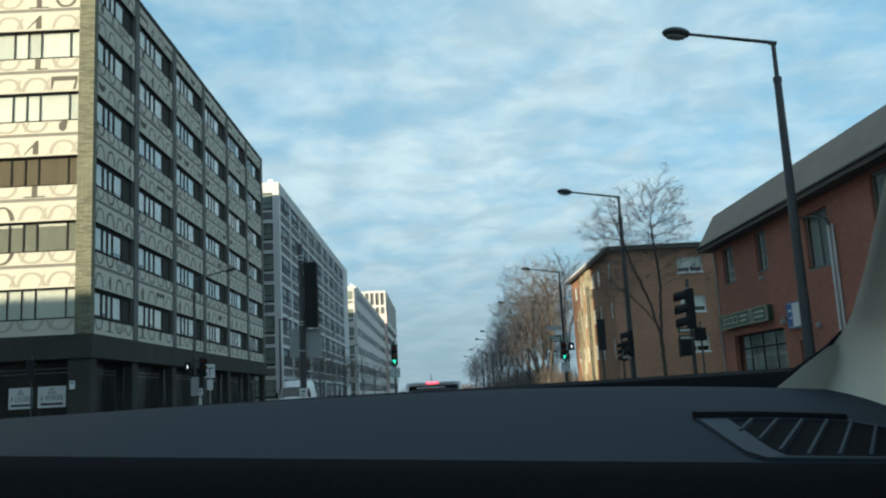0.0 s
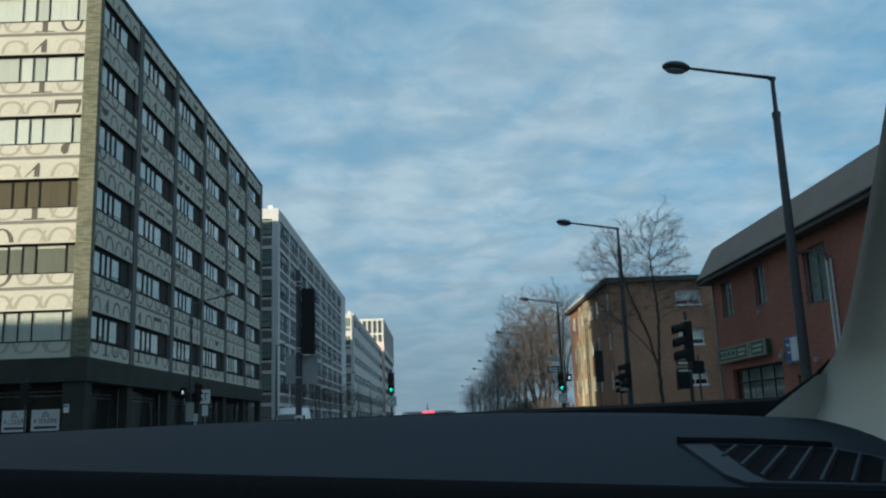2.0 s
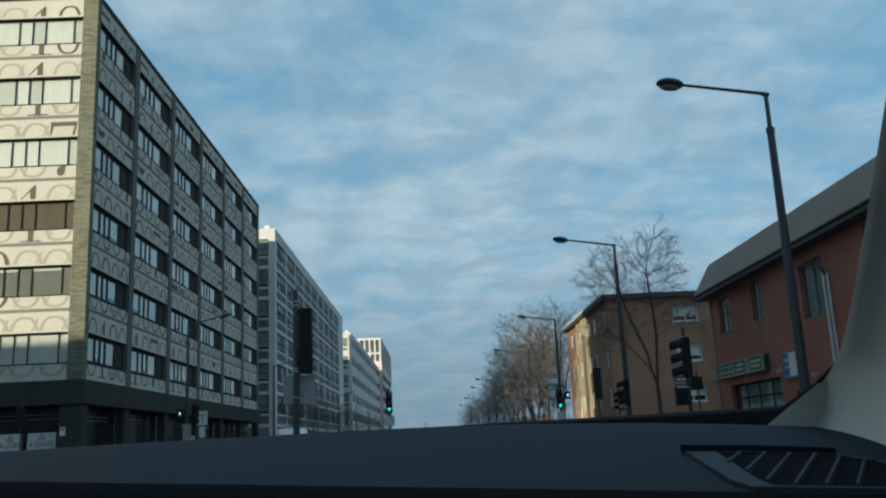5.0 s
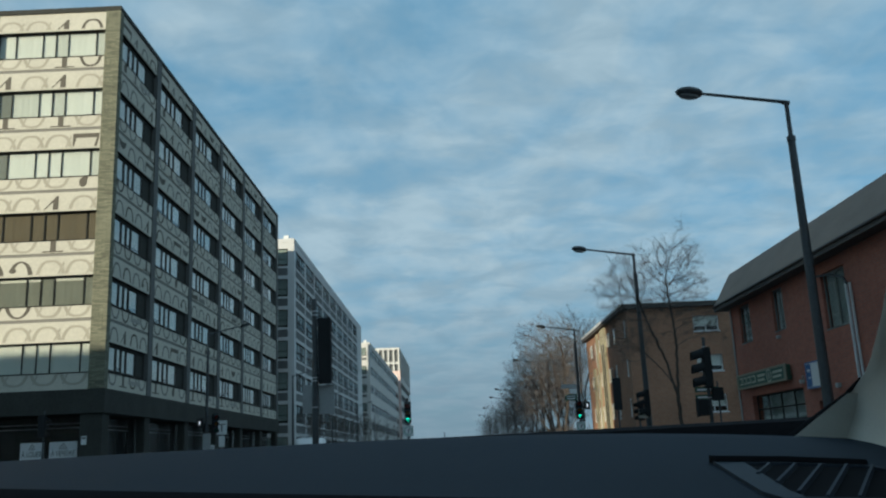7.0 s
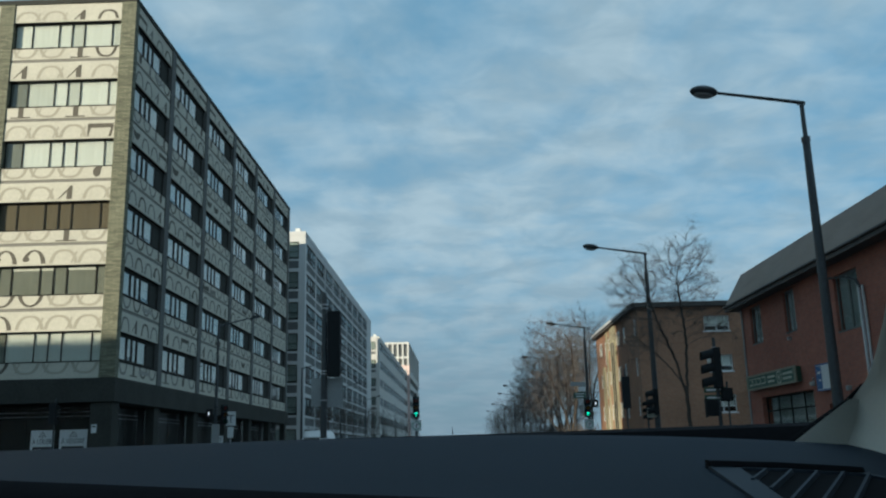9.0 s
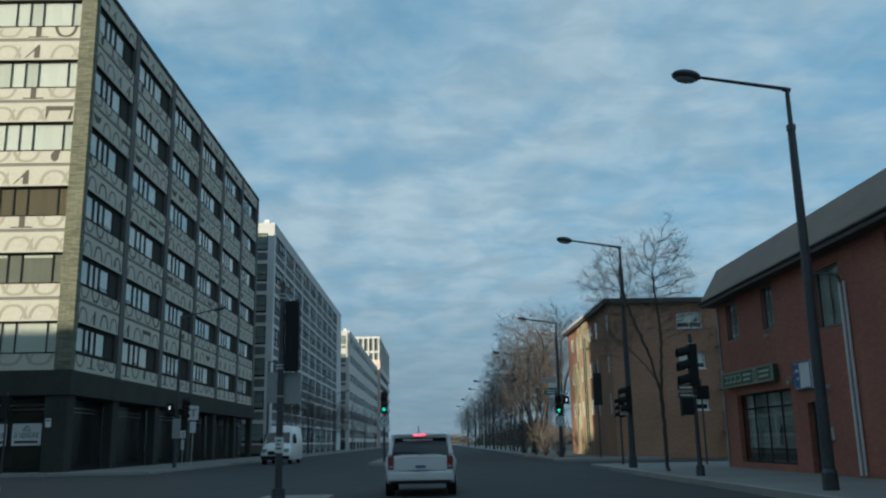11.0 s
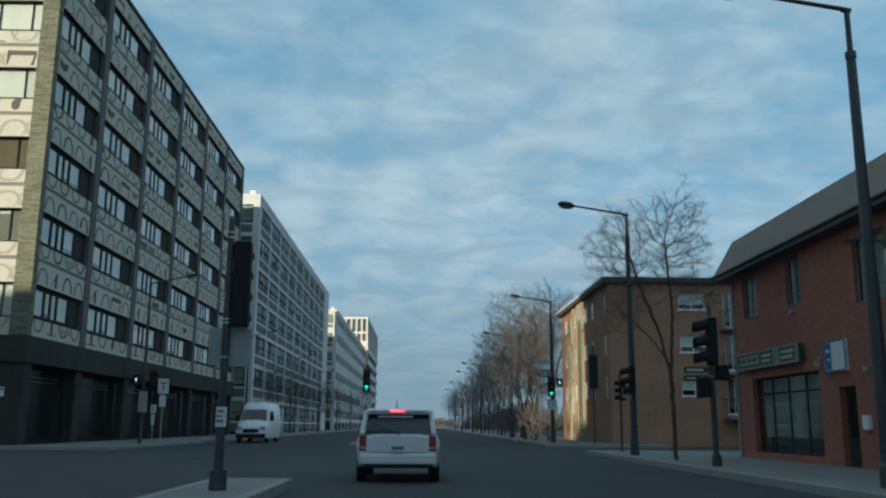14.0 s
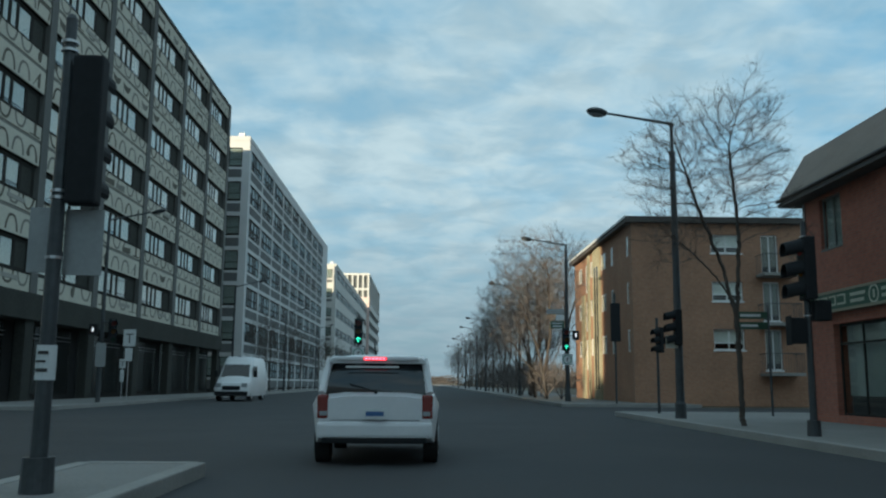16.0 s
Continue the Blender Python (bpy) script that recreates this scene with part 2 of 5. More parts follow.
# buff render, darkened to hold the shade of the street trees
BAY_SHADED = mat("buff render with tree shade", (0.37, 0.335, 0.225), 0.85, vary=0.35, scale=0.9, fine=12, bump=0.2)
LAMPCASE = mat("greyed lamp casing", (0.34, 0.35, 0.34), 0.6, vary=0.2, scale=6)
SIGNTAN = mat("tan sign edging", (0.24, 0.23, 0.17), 0.6, vary=0.12)
SIGNTEAL = mat("teal sign print", (0.02, 0.20, 0.14), 0.5, vary=0.1)
GRILLE = mat("pale vent grille", (0.30, 0.29, 0.26), 0.7, vary=0.15)
GREYFRAME = mat("grey window metal", (0.15, 0.16, 0.155), 0.6, vary=0.15)
SIGNBLUE = mat("blue sign sheet", (0.045, 0.13, 0.30), 0.5, vary=0.1)
INK = mat("sign print", (0.03, 0.03, 0.03), 0.6, vary=0.1)
LENS_GREEN = glow_mat("green light", (0.05, 1.0, 0.62), 1.5)
LENS_RED = glow_mat("red light", (1.0, 0.05, 0.06), 0.8)
LENS_WHITE = glow_mat("white walk light", (0.95, 0.97, 1.0), 0.7)
LENS_RED_OFF = mat("unlit red lens", (0.20, 0.03, 0.024), 0.25, vary=0.1)
LENS_AMBER_OFF = mat("unlit amber lens", (0.16, 0.07, 0.01), 0.25, vary=0.1)
LENS_GREEN_OFF = mat("unlit green lens", (0.01, 0.07, 0.05), 0.25, vary=0.1)
BRAKE = glow_mat("brake light", (1.0, 0.10, 0.16), 5.0)
BARK = mat("grey bark", (0.075, 0.062, 0.052), 0.95, vary=0.3, scale=2, fine=20, bump=0.01, stretch=(1, 1, 0.3))
TWIG = mat("brown twigs", (0.105, 0.085, 0.072), 0.9, vary=0.3, scale=0.6)
# mauve and paler than TWIG: a sunlit look is put into the colour
TWIG_SUNLIT = mat("mauve twigs, sunlit tone", (0.145, 0.126, 0.118), 0.9, vary=0.3, scale=0.5)
LAMPGLASS = mat("lamp lens", (0.30, 0.32, 0.33), 0.25, vary=0.1)
CARWHITE = mat("white car paint", (0.70, 0.71, 0.72), 0.25, vary=0.04)
CARGREY = mat("grey car paint", (0.06, 0.065, 0.07), 0.3, metal=0.3, vary=0.05)
TYRE = mat("tyre rubber", (0.02, 0.02, 0.02), 0.9)
RIM = mat("alloy rim", (0.45, 0.46, 0.47), 0.35, metal=0.9)
CARGLASS = mat("tinted car glass", (0.018, 0.022, 0.025), 0.06, vary=0.1, spec=0.7)
DASH = mat("slate dashboard plastic", (0.0155, 0.0245, 0.0375), 0.85, vary=0.12, scale=3, fine=300, bump=0.0006, spec=0.2)
DASH_DARK = mat("black plastic and dash shade", (0.013, 0.013, 0.015), 0.95, vary=0.2, scale=3, fine=200, bump=0.0005, spec=0.05)
BEIGE = mat("beige pillar trim", (0.78, 0.75, 0.66), 0.8, vary=0.05, scale=6, fine=300, bump=0.0005)
VENTGREY = mat("grey vent plastic", (0.040, 0.051, 0.066), 0.7, vary=0.08, scale=8, spec=0.2)
SHOPWALL = mat("dim shop interior", (0.34, 0.35, 0.34), 0.9, vary=0.35, scale=0.6, fine=3)
PIPE = mat("pale conduit paint", (0.58, 0.59, 0.59), 0.6, vary=0.12)
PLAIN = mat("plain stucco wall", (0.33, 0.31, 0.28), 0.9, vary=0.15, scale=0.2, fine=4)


# ---- shape helpers ----
def mesh_of(name, bm, material, smooth=False):
    bmesh.ops.recalc_face_normals(bm, faces=bm.faces)
    me = bpy.data.meshes.new(name)
    bm.to_mesh(me)
    bm.free()
    me.materials.append(material)
    if smooth:
        for p in me.polygons:
            p.use_smooth = True
        me.set_sharp_from_angle(angle=radians(40))
    return me


def part(name, bm, material, parent=None, label="", smooth=False):
    ob = new(name, mesh_of(name, bm, material, smooth) if isinstance(bm, bmesh.types.BMesh) else bm)
    if parent is not None:
        ob.parent = parent
    if label:
        ob["label"] = label
    return ob


def at(ob, x, y, z, rz=0.0):
    ob.matrix_basis = pose(x, y, z, 0, 0, rz)
    return ob


def box(bm, x0, x1, y0, y1, z0, z1, bevel=0.0):
    vs = [bm.verts.new((x, y, z)) for x in (x0, x1) for y in (y0, y1) for z in (z0, z1)]
    fs = [bm.faces.new([vs[i] for i in f]) for f in ((0, 1, 3, 2), (4, 6, 7, 5), (0, 4, 5, 1), (2, 3, 7, 6), (0, 2, 6, 4), (1, 5, 7, 3))]
    if bevel:
        es = list({e for f in fs for e in f.edges})
        bmesh.ops.bevel(bm, geom=es, offset=bevel, segments=2, affect="EDGES", profile=0.6)
    return bm


def boxes(*dims, bevel=0.0):
    bm = bmesh.new()
    for d in dims:
        box(bm, *d, bevel=bevel)
    return bm


def tube(bm, p0, p1, r0, r1=None, seg=10, caps=True):
    r1 = r0 if r1 is None else r1
    p0, p1 = Vector(p0), Vector(p1)
    q = (p1 - p0).to_track_quat("Z", "Y").to_matrix()
    rings = []
    for p, r in ((p0, r0), (p1, r1)):
        rings.append([bm.verts.new(p + q @ Vector((r * math.cos(a), r * math.sin(a), 0))) for a in (2 * math.pi * i / seg for i in range(seg))])
    for i in range(seg):
        j = (i + 1) % seg
        bm.faces.new((rings[0][i], rings[0][j], rings[1][j], rings[1][i]))
    if caps:
        bm.faces.new(rings[0][::-1])
        bm.faces.new(rings[1])
    return bm


def tubes(*spans, seg=10):
    bm = bmesh.new()
    for s in spans:
        tube(bm, *s, seg=seg)
    return bm


def loft(bm, rings, closed=True, caps=True):
    """Skin over rings of points."""
    vr = [[bm.verts.new(p) for p in r] for r in rings]
    n = len(vr[0])
    for a, b in zip(vr, vr[1:]):
        for i in range(n if closed else n - 1):
            j = (i + 1) % n
            bm.faces.new((a[i], a[j], b[j], b[i]))
    if caps and closed:
        bm.faces.new(vr[0][::-1])
        bm.faces.new(vr[-1])
    return bm


def ball(bm, c, rx, ry, rz, u=14, v=8, tilt=0.0):
    rot = Matrix.Rotation(tilt, 3, "Y")
    rings = []
    for j in range(1, v):
        a = math.pi * j / v - math.pi / 2
        rings.append([Vector(c) + rot @ Vector((rx * math.cos(a) * math.cos(t), ry * math.cos(a) * math.sin(t), rz * math.sin(a))) for t in (2 * math.pi * i / u for i in range(u))])
    return loft(bm, rings)


def thing(name, label, category, group="", kind=""):
    return tagged(new(name), label, category, group, kind)


# ---- ground ----
part("ground", boxes((-2500, 2500, -1200, 3500, -0.6, -0.02)), SOIL)
tagged(bpy.data.objects["ground"], "bare ground that reaches the horizon", "ground", kind="structure")
tagged(part("road", boxes((-13.2, 7.2, -150, 900, -0.5, 0.0), (-150, -13.2, 29.0, 43.0, -0.5, 0.0), (7.2, 150, 41.5, 53.0, -0.5, 0.0)), ASPHALT),
       "worn grey asphalt boulevard with a cross street", "road", kind="structure")


def pavement(x0, x1, y0, y1, kerb_x, kerb_y, name="pavement"):
    """A raised pavement with a kerb along its road sides."""
    top = 0.15
    ob = tagged(part(name, boxes((x0, x1, y0, y1, -0.4, top), bevel=0.02), CONCRETE), "grey concrete pavement beside the road", "pavement", kind="structure")
    for kx in kerb_x:
        part("kerb", boxes((kx - 0.1, kx + 0.1, y0, y1, -0.4, top + 0.012), bevel=0.02), KERB, ob)
    for ky in kerb_y:
        part("kerb", boxes((x0, x1, ky - 0.1, ky + 0.1, -0.4, top + 0.012), bevel=0.02), KERB, ob)
    return ob


pavement(7.3, 14.0, -150, 41.4, [7.3], [41.4])
pavement(7.3, 14.0, 53.1, 900, [7.3], [53.1])
pavement(-17.9, -13.3, 43.1, 900, [-13.3], [43.1])
pavement(-64.0, -17.95, 43.1, 45.9, [], [43.1])
pavement(-23.0, -13.3, -150, 28.9, [-13.3], [28.9])
pavement(-3.5, -2.2, -150, 21.0, [-3.5, -2.2], [21.0], "median")
pavement(-3.5, -2.2, 52.0, 400, [-3.5, -2.2], [52.0], "median")


# ---- mural digits ----
def ring(cx, cz, rx, ry, ix, iy, a0=0.0, a1=360.0, n=40, bow=1.0):
    """Quads of a ring or arc; a bow below 1 squares its shoulders."""
    def at_angle(a, px, pz):
        c, q = math.cos(a), math.sin(a)
        return (cx + px * math.copysign(abs(c) ** bow, c), cz + pz * math.copysign(abs(q) ** bow, q))
    out = []
    for i in range(n):
        t0, t1 = (radians(a0 + (a1 - a0) * k / n) for k in (i, i + 1))
        out.append([at_angle(t0, rx, ry), at_angle(t1, rx, ry), at_angle(t1, ix, iy), at_angle(t0, ix, iy)])
    return out


def glyph(ch):
    """A high-contrast serif digit in a box 1 wide and 1 high: layers of polygons, each laid over the one before."""
    if ch == "0":
        return [ring(0.5, 0.5, 0.47, 0.5, 0.345, 0.462, n=48, bow=0.72)]
    if ch == "O":
        return [ring(0.5, 0.5, 0.56, 0.5, 0.43, 0.46, n=48, bow=0.72), [[(0.10, 0.04), (0.15, 0.02), (1.0, 0.94), (0.95, 0.97)]]]
    if ch == "1":
        return [[[(0.44, 0.0), (0.64, 0.0), (0.64, 1.0), (0.56, 1.0), (0.44, 0.93)]], [[(0.46, 0.945), (0.46, 0.90), (0.06, 0.72), (0.06, 0.735)]], [[(0.16, 0.0), (0.92, 0.0), (0.92, 0.022), (0.16, 0.022)]]]
    if ch == "7":
        return [[[(0.04, 0.92), (0.98, 0.92), (0.98, 1.0), (0.04, 1.0)]], [[(0.0, 0.76), (0.04, 0.76), (0.13, 0.92), (0.10, 1.0), (0.0, 1.0)]], [[(0.90, 0.93), (0.98, 0.93), (0.62, 0.14), (0.40, 0.10)]], ring(0.46, 0.10, 0.15, 0.09, 0.0, 0.0, n=14)]
    if ch == "5":
        return [ring(0.52, 1.02, 0.40, 0.19, 0.36, 0.06, 192, 348, 16), [[(0.18, 0.50), (0.22, 0.50), (0.22, 0.90), (0.18, 0.92)]], ring(0.46, 0.32, 0.46, 0.32, 0.31, 0.285, -140, 130), ring(0.16, 0.16, 0.11, 0.08, 0, 0, n=12)]
    if ch == "2":
        return [ring(0.48, 0.70, 0.42, 0.30, 0.27, 0.265, -20, 190), ring(0.17, 0.68, 0.12, 0.08, 0, 0, n=12), [[(0.72, 0.58), (0.88, 0.60), (0.20, 0.08), (0.08, 0.08)]], [[(0.06, 0.0), (0.94, 0.0), (0.94, 0.13), (0.06, 0.09)]]]
    return [ring(0.46, 0.73, 0.44, 0.27, 0.27, 0.24, -80, 150), ring(0.46, 0.27, 0.48, 0.27, 0.33, 0.235, -170, 80), ring(0.17, 0.835, 0.13, 0.045, 0, 0, n=12)]


def clip(poly, lo, hi):
    """The part of a polygon between two heights."""
    for bound, sign in ((lo, 1), (hi, -1)):
        res = []
        for (ax, az), (bx, bz) in zip(poly, poly[1:] + poly[:1]):
            ina, inb = sign * (az - bound) >= 0, sign * (bz - bound) >= 0
            if ina:
                res.append((ax, az))
            if ina != inb:
                t = (bound - az) / (bz - az)
                res.append((ax + t * (bx - ax), bound))
        poly = res
        if len(poly) < 3:
            return []
    return poly


def digit_faces(ch, i, n, width, z0, z1, gap, place):
    """One digit of a bay, painted above and below the window: the faces of its upper and its lower piece."""
    w = width / n
    pieces = []
    for a, b in ((gap[1], z1), (z0, gap[0])):
        faces = []
        for layer, polys in enumerate(glyph(ch)):
            for poly in polys:
                q = clip([(w * (i + 0.02 + 0.96 * u), z0 + (z1 - z0) * v) for u, v in poly], a, b)
                if len(q) >= 3:
                    faces.append([place(u, v, layer) for u, v in q])
        if faces:
            pieces.append(faces)
    return pieces


def faces_bm(faces):
    bm = bmesh.new()
    for f in faces:
        bm.faces.new([bm.verts.new(p) for p in f])
    bmesh.ops.remove_doubles(bm, verts=bm.verts, dist=0.0002)
    return bm


def pierced_wall(length, height, holes, put):
    """One skin round a wall with openings: put(u, depth, z) places a point, depth 0 or 1; holes are (u0, u1, z0, z1)."""
    us = sorted({0.0, length, *(q for h in holes for q in h[:2])})
    zs = sorted({0.0, height, *(max(0.0, q) for h in holes for q in h[2:])})
    solid = {(i, k) for i in range(len(us) - 1) for k in range(len(zs) - 1)
             if not any(h[0] - 1e-6 <= us[i] and us[i + 1] <= h[1] + 1e-6 and h[2] - 1e-6 <= zs[k] and zs[k + 1] <= h[3] + 1e-6 for h in holes)}
    bm, made = bmesh.new(), {}

    def v(i, d, k):
        if (i, d, k) not in made:
            made[i, d, k] = bm.verts.new(put(us[i], d, zs[k]))
        return made[i, d, k]

    for i, k in solid:
        for d in (0, 1):
            bm.faces.new([v(i, d, k), v(i + 1, d, k), v(i + 1, d, k + 1), v(i, d, k + 1)])
        for step, a, c in (((-1, 0), (i, k), (i, k + 1)), ((1, 0), (i + 1, k), (i + 1, k + 1)), ((0, -1), (i, k), (i + 1, k)), ((0, 1), (i, k + 1), (i + 1, k + 1))):
            if (i + step[0], k + step[1]) not in solid:
                bm.faces.new([v(a[0], 0, a[1]), v(c[0], 0, c[1]), v(c[0], 1, c[1]), v(a[0], 1, a[1])])
    return bm


# ---- building with the painted digits ----
def window_frame(width, zb, zt, cuts, rails=(), f=0.06, d=0.02):
    """A window's frame in its own plane, one skin round its lights: x along it, y its depth, z up."""
    def lights(size, marks):
        edges = [0.0, *(m * size for m in marks), size]
        return [(a + (f if i == 0 else f / 2), c - (f if i == len(edges) - 2 else f / 2)) for i, (a, c) in enumerate(zip(edges, edges[1:]))]
    holes = [(*u, *z) for u in lights(width, cuts) for z in lights(zt - zb, rails)]
    return pierced_wall(width, zt - zb, holes, lambda u, k, z: (u, d * (2 * k - 1), zb + z))


def curtain_bm(x0, x1, zb, zt, y):
    bm = bmesh.new()
    n = max(6, int((x1 - x0) / 0.09))
    lo, hi = [], []
    for i in range(n + 1):
        x = x0 + (x1 - x0) * i / n
        d = y + 0.004 * math.sin(i * 1.9) + 0.004 * math.sin(i * 0.7)
        lo.append(bm.verts.new((x, d, zb)))
        hi.append(bm.verts.new((x, d, zt)))
    for i in range(n):
        bm.faces.new((lo[i], lo[i + 1], hi[i + 1], hi[i]))
    return bm


CUTS = (0.159, 0.407, 0.528, 0.644, 0.902)
FLOOR_H, WIN_B, WIN_T = 3.53, 5.93, 7.55
rng = random.Random(4)


def mural_building():
    X, Y, ROOF = -17.78, 44.55, 26.58
    b = thing("office_building", "seven-storey slab with cream panels painted with giant digits", "building")
    at(b, X, Y, 0)
    LEN = 44.86
    part("core", boxes((-45.5, -1.1, 1.1, LEN - 0.1, 0.1, ROOF - 0.5)), ROOMSHADE, b, "near-black block in place of unlit rooms")
    part("roof", boxes((-46.0, 0.0, 0.0, LEN, ROOF - 0.28, ROOF), (-46.0, -0.3, 0.3, LEN - 0.3, ROOF - 0.7, ROOF - 0.28)), FASCIA, b, "dark parapet and flat roof")
    part("fascia", boxes((-46.0, 0.12, -0.12, LEN, 3.85, 5.08), bevel=0.02), FASCIA, b, "dark fascia above the shops")
    # piers
    edges = [6.75 + 7.62 * k for k in range(6)]
    pier = mesh_of("pier", boxes((-0.9, 0.0, -0.36, 0.36, 5.08, ROOF - 0.28), bevel=0.015), PIER)
    for k, y in enumerate(edges):
        o = part("pier", pier, None, b)
        o.location = (0, min(y, LEN - 0.37), 0)
    part("corner_pier", boxes((-0.84, 0.0, 0.0, 0.5, 5.08, ROOF - 0.28), bevel=0.02), SLATE, b, "corner pier of rough ledgestone")
    FP = 6.96
    fpier = mesh_of("front_pier", boxes((-0.84, 0.0, 0.0, 0.6, 5.08, ROOF - 0.28), bevel=0.02), SLATE)
    for k in range(1, 7):
        o = part("pier", fpier, None, b, "pier of rough ledgestone")
        o.location = (-FP * k, 0, 0)
    # panels, windows and digits, bay by bay. u runs along the bay
    zs = [(5.08, WIN_B)]
    for j in range(5):
        s = 8.62 + FLOOR_H * j
        zs += [(WIN_T + FLOOR_H * j, s), (s + 0.17, WIN_B + FLOOR_H * (j + 1))]
    zs.append((WIN_T + FLOOR_H * 5, 26.30))
    bays = [("s", 0.5, 6.39)] + [("s", edges[k] + 0.36, edges[k + 1] - 0.36 if k < 4 else LEN - 0.74) for k in range(5)]
    bays += [("f", 0.84 + FP * k, FP * (k + 1)) for k in range(6)]
    # the painted numbers, bay by bay from the corner, lowest row first; a star marks the darker paint
    front_text = [["3*OOO", "3*3*OO", "OO1*O", "OOO7*", "1*O1*O", "OO1*0*"], ["OO3*O", "O1*OO", "3*OO1*", "OO1*O", "1*OOO", "OOO1*"]]
    side_text = [["01*0*0", "00*03*", "00*01*", "5*007*", "0011*", "7*100*"], ["1*07*0", "0003*", "0*07*5", "5*000", "01*00*", "7*107*"],
                 ["1*001", "002*1*", "2*200", "5*5*05", "0000*", "7*15*0"], ["1*05*0", "0*00*0", "002*5*", "5*000", "0*000", "7*1*50"],
                 ["11*10", "0000*", "5*000", "0*000", "007*0", "7*15*0"], ["1*1*11", "0*000", "5*00*0", "7*000", "0*005", "7*500*"]]
    cache, rest = {}, {}
    for bi, (side, a, c) in enumerate(bays):
        w = c - a
        m = pose(0, a, 0, 0, 0, 90) if side == "s" else pose(-a, 0, 0, 0, 0, 180)
        # in bay coordinates x runs along the bay and y points inwards (side) or outwards reversed (front)
        inw = 1.0 if side == "s" else -1.0
        depth = 0.28 if side == "s" else 0.34
        ck = (side, round(w, 2))
        if ck not in cache:
            d = {}
            for zi, (z0, z1) in enumerate(zs):
                d["p%d" % zi] = mesh_of("panel", boxes((0, w, min(inw * 0.07, inw * (depth + 0.2)), max(inw * 0.07, inw * (depth + 0.2)), z0, z1), bevel=0.012), PANEL)
            for j in range(5):
                s = 8.62 + FLOOR_H * j
                d["s%d" % j] = mesh_of("stripe", boxes((0, w, min(inw * 0.10, inw * 0.5), max(inw * 0.10, inw * 0.5), s, s + 0.17)), DIGIT_MID)
            zt, zb = WIN_T, WIN_B
            cuts = (0.27, 0.395, 0.52, 0.76) if side == "s" else tuple(1 - q for q in reversed(CUTS))
            d["frame"] = mesh_of("window", window_frame(w, zb, zt, cuts, (), 0.22 if side == "s" else 0.052, 0.03 if side == "s" else 0.015), DARKFRAME)
            cc = (0.0, *cuts, 1.0)
            d["n"] = len(cc) - 1
            d["grille"] = mesh_of("vent_grille", boxes((w * 0.52, w * 0.80, min(0, inw * 0.06), max(0, inw * 0.06), zb - 0.40, zb - 0.18), bevel=0.01), GRILLE)
            for i in range(d["n"]):
                d["g%d" % i] = mesh_of("pane", boxes((cc[i] * w + 0.035, cc[i + 1] * w - 0.035, -0.008, 0.008, zb + 0.06, zt - 0.06)), PANE)
            d["cur"] = [[mesh_of("curtain", curtain_bm(cc[i] * w + 0.03, cc[i + 1] * w - 0.03, zb + 0.05, zt - q, inw * 0.045), k) for k, q in ((CURTAIN, 0.02), (CURTAIN_SHEER, 0.02), (CURTAIN_TAN, 0.02), (CURTAIN_GREY, 0.02), (CURTAIN_GREY, 0.24))] for i in range(d["n"])] if side == "f" else []
            d["strip"] = [mesh_of("blind", boxes((cc[i] * w + 0.04, cc[i + 1] * w - 0.04, inw * 0.045 - 0.004, inw * 0.045 + 0.004, zt - 0.23, zt - 0.06)), WHITEPAINT) for i in range(d["n"])] if side == "f" else []
            d["blinds"] = [[mesh_of("blind", boxes((cc[i] * w + 0.04, cc[i + 1] * w - 0.04, 0.04, 0.05, zb + q * (zt - zb), zt - 0.04)), BLIND_PALE) for q in (0.04, 0.04, 0.28)] for i in range(4)] if side == "s" else []
            d["dark"] = mesh_of("blind", boxes((0.77 * w, w - 0.04, -0.012, 0.012, zb + 0.05, zt - 0.04)), FASCIA) if side == "s" else None
            d["sill"] = mesh_of("sill", boxes((0, w, min(inw * 0.055, inw * 0.16), max(inw * 0.055, inw * 0.16), zb - 0.012, zb + 0.05)), DARKFRAME)
            d["reveal"] = mesh_of("lintel", boxes((0, w, min(inw * 0.12, inw * depth), max(inw * 0.12, inw * depth), zt - 0.03, zt + 0.10)), DARKFRAME)
            cache[ck] = d
        d = cache[ck]
        for zi in range(len(zs)):
            part("panel", d["p%d" % zi], None, b).matrix_basis = m
        for j in range(5):
            part("stripe", d["s%d" % j], None, b).matrix_basis = m
        for j in range(6):
            up = Matrix.Translation((0, 0, FLOOR_H * j))
            wnd = part("window", d["frame"], None, b)
            wnd.matrix_basis = m @ Matrix.Translation((0, inw * depth, 0)) @ up
            for i in range(d["n"] if side == "f" else 4):
                part("pane", d["g%d" % i], None, wnd)
            if side == "s" and rng.random() < 0.3:
                part("vent_grille", d["grille"], None, b).matrix_basis = m @ Matrix.Translation((0, 0.052, 0)) @ up
            if side == "f":
                for i in range(d["n"]):
                    slit = j == 1 and i in (1, 3, 4)
                    pick = 2 if j == 2 else 4 if slit else 3 if j == 1 or (i == d["n"] - 1 and j < 5) else rng.choice((0, 0, 0, 1))
                    part("curtain", d["cur"][i][pick], None, wnd)
                    if slit:
                        part("blind", d["strip"][i], None, wnd, "rolled white blind")
            else:
                for i in range(4):
                    part("blind", rng.choice(d["blinds"][i]), None, wnd)
                part("infill_panel", d["dark"], None, wnd)
            part("lintel", d["reveal"], None, b).matrix_basis = m @ up
            part("sill", d["sill"], None, b).matrix_basis = m @ up
            # digits
            text = (side_text[bi] if side == "s" else front_text[(bi - 6) % 2])[j]
            marks = [(c, text[k + 1:k + 2] == "*") for k, c in enumerate(text) if c != "*"]
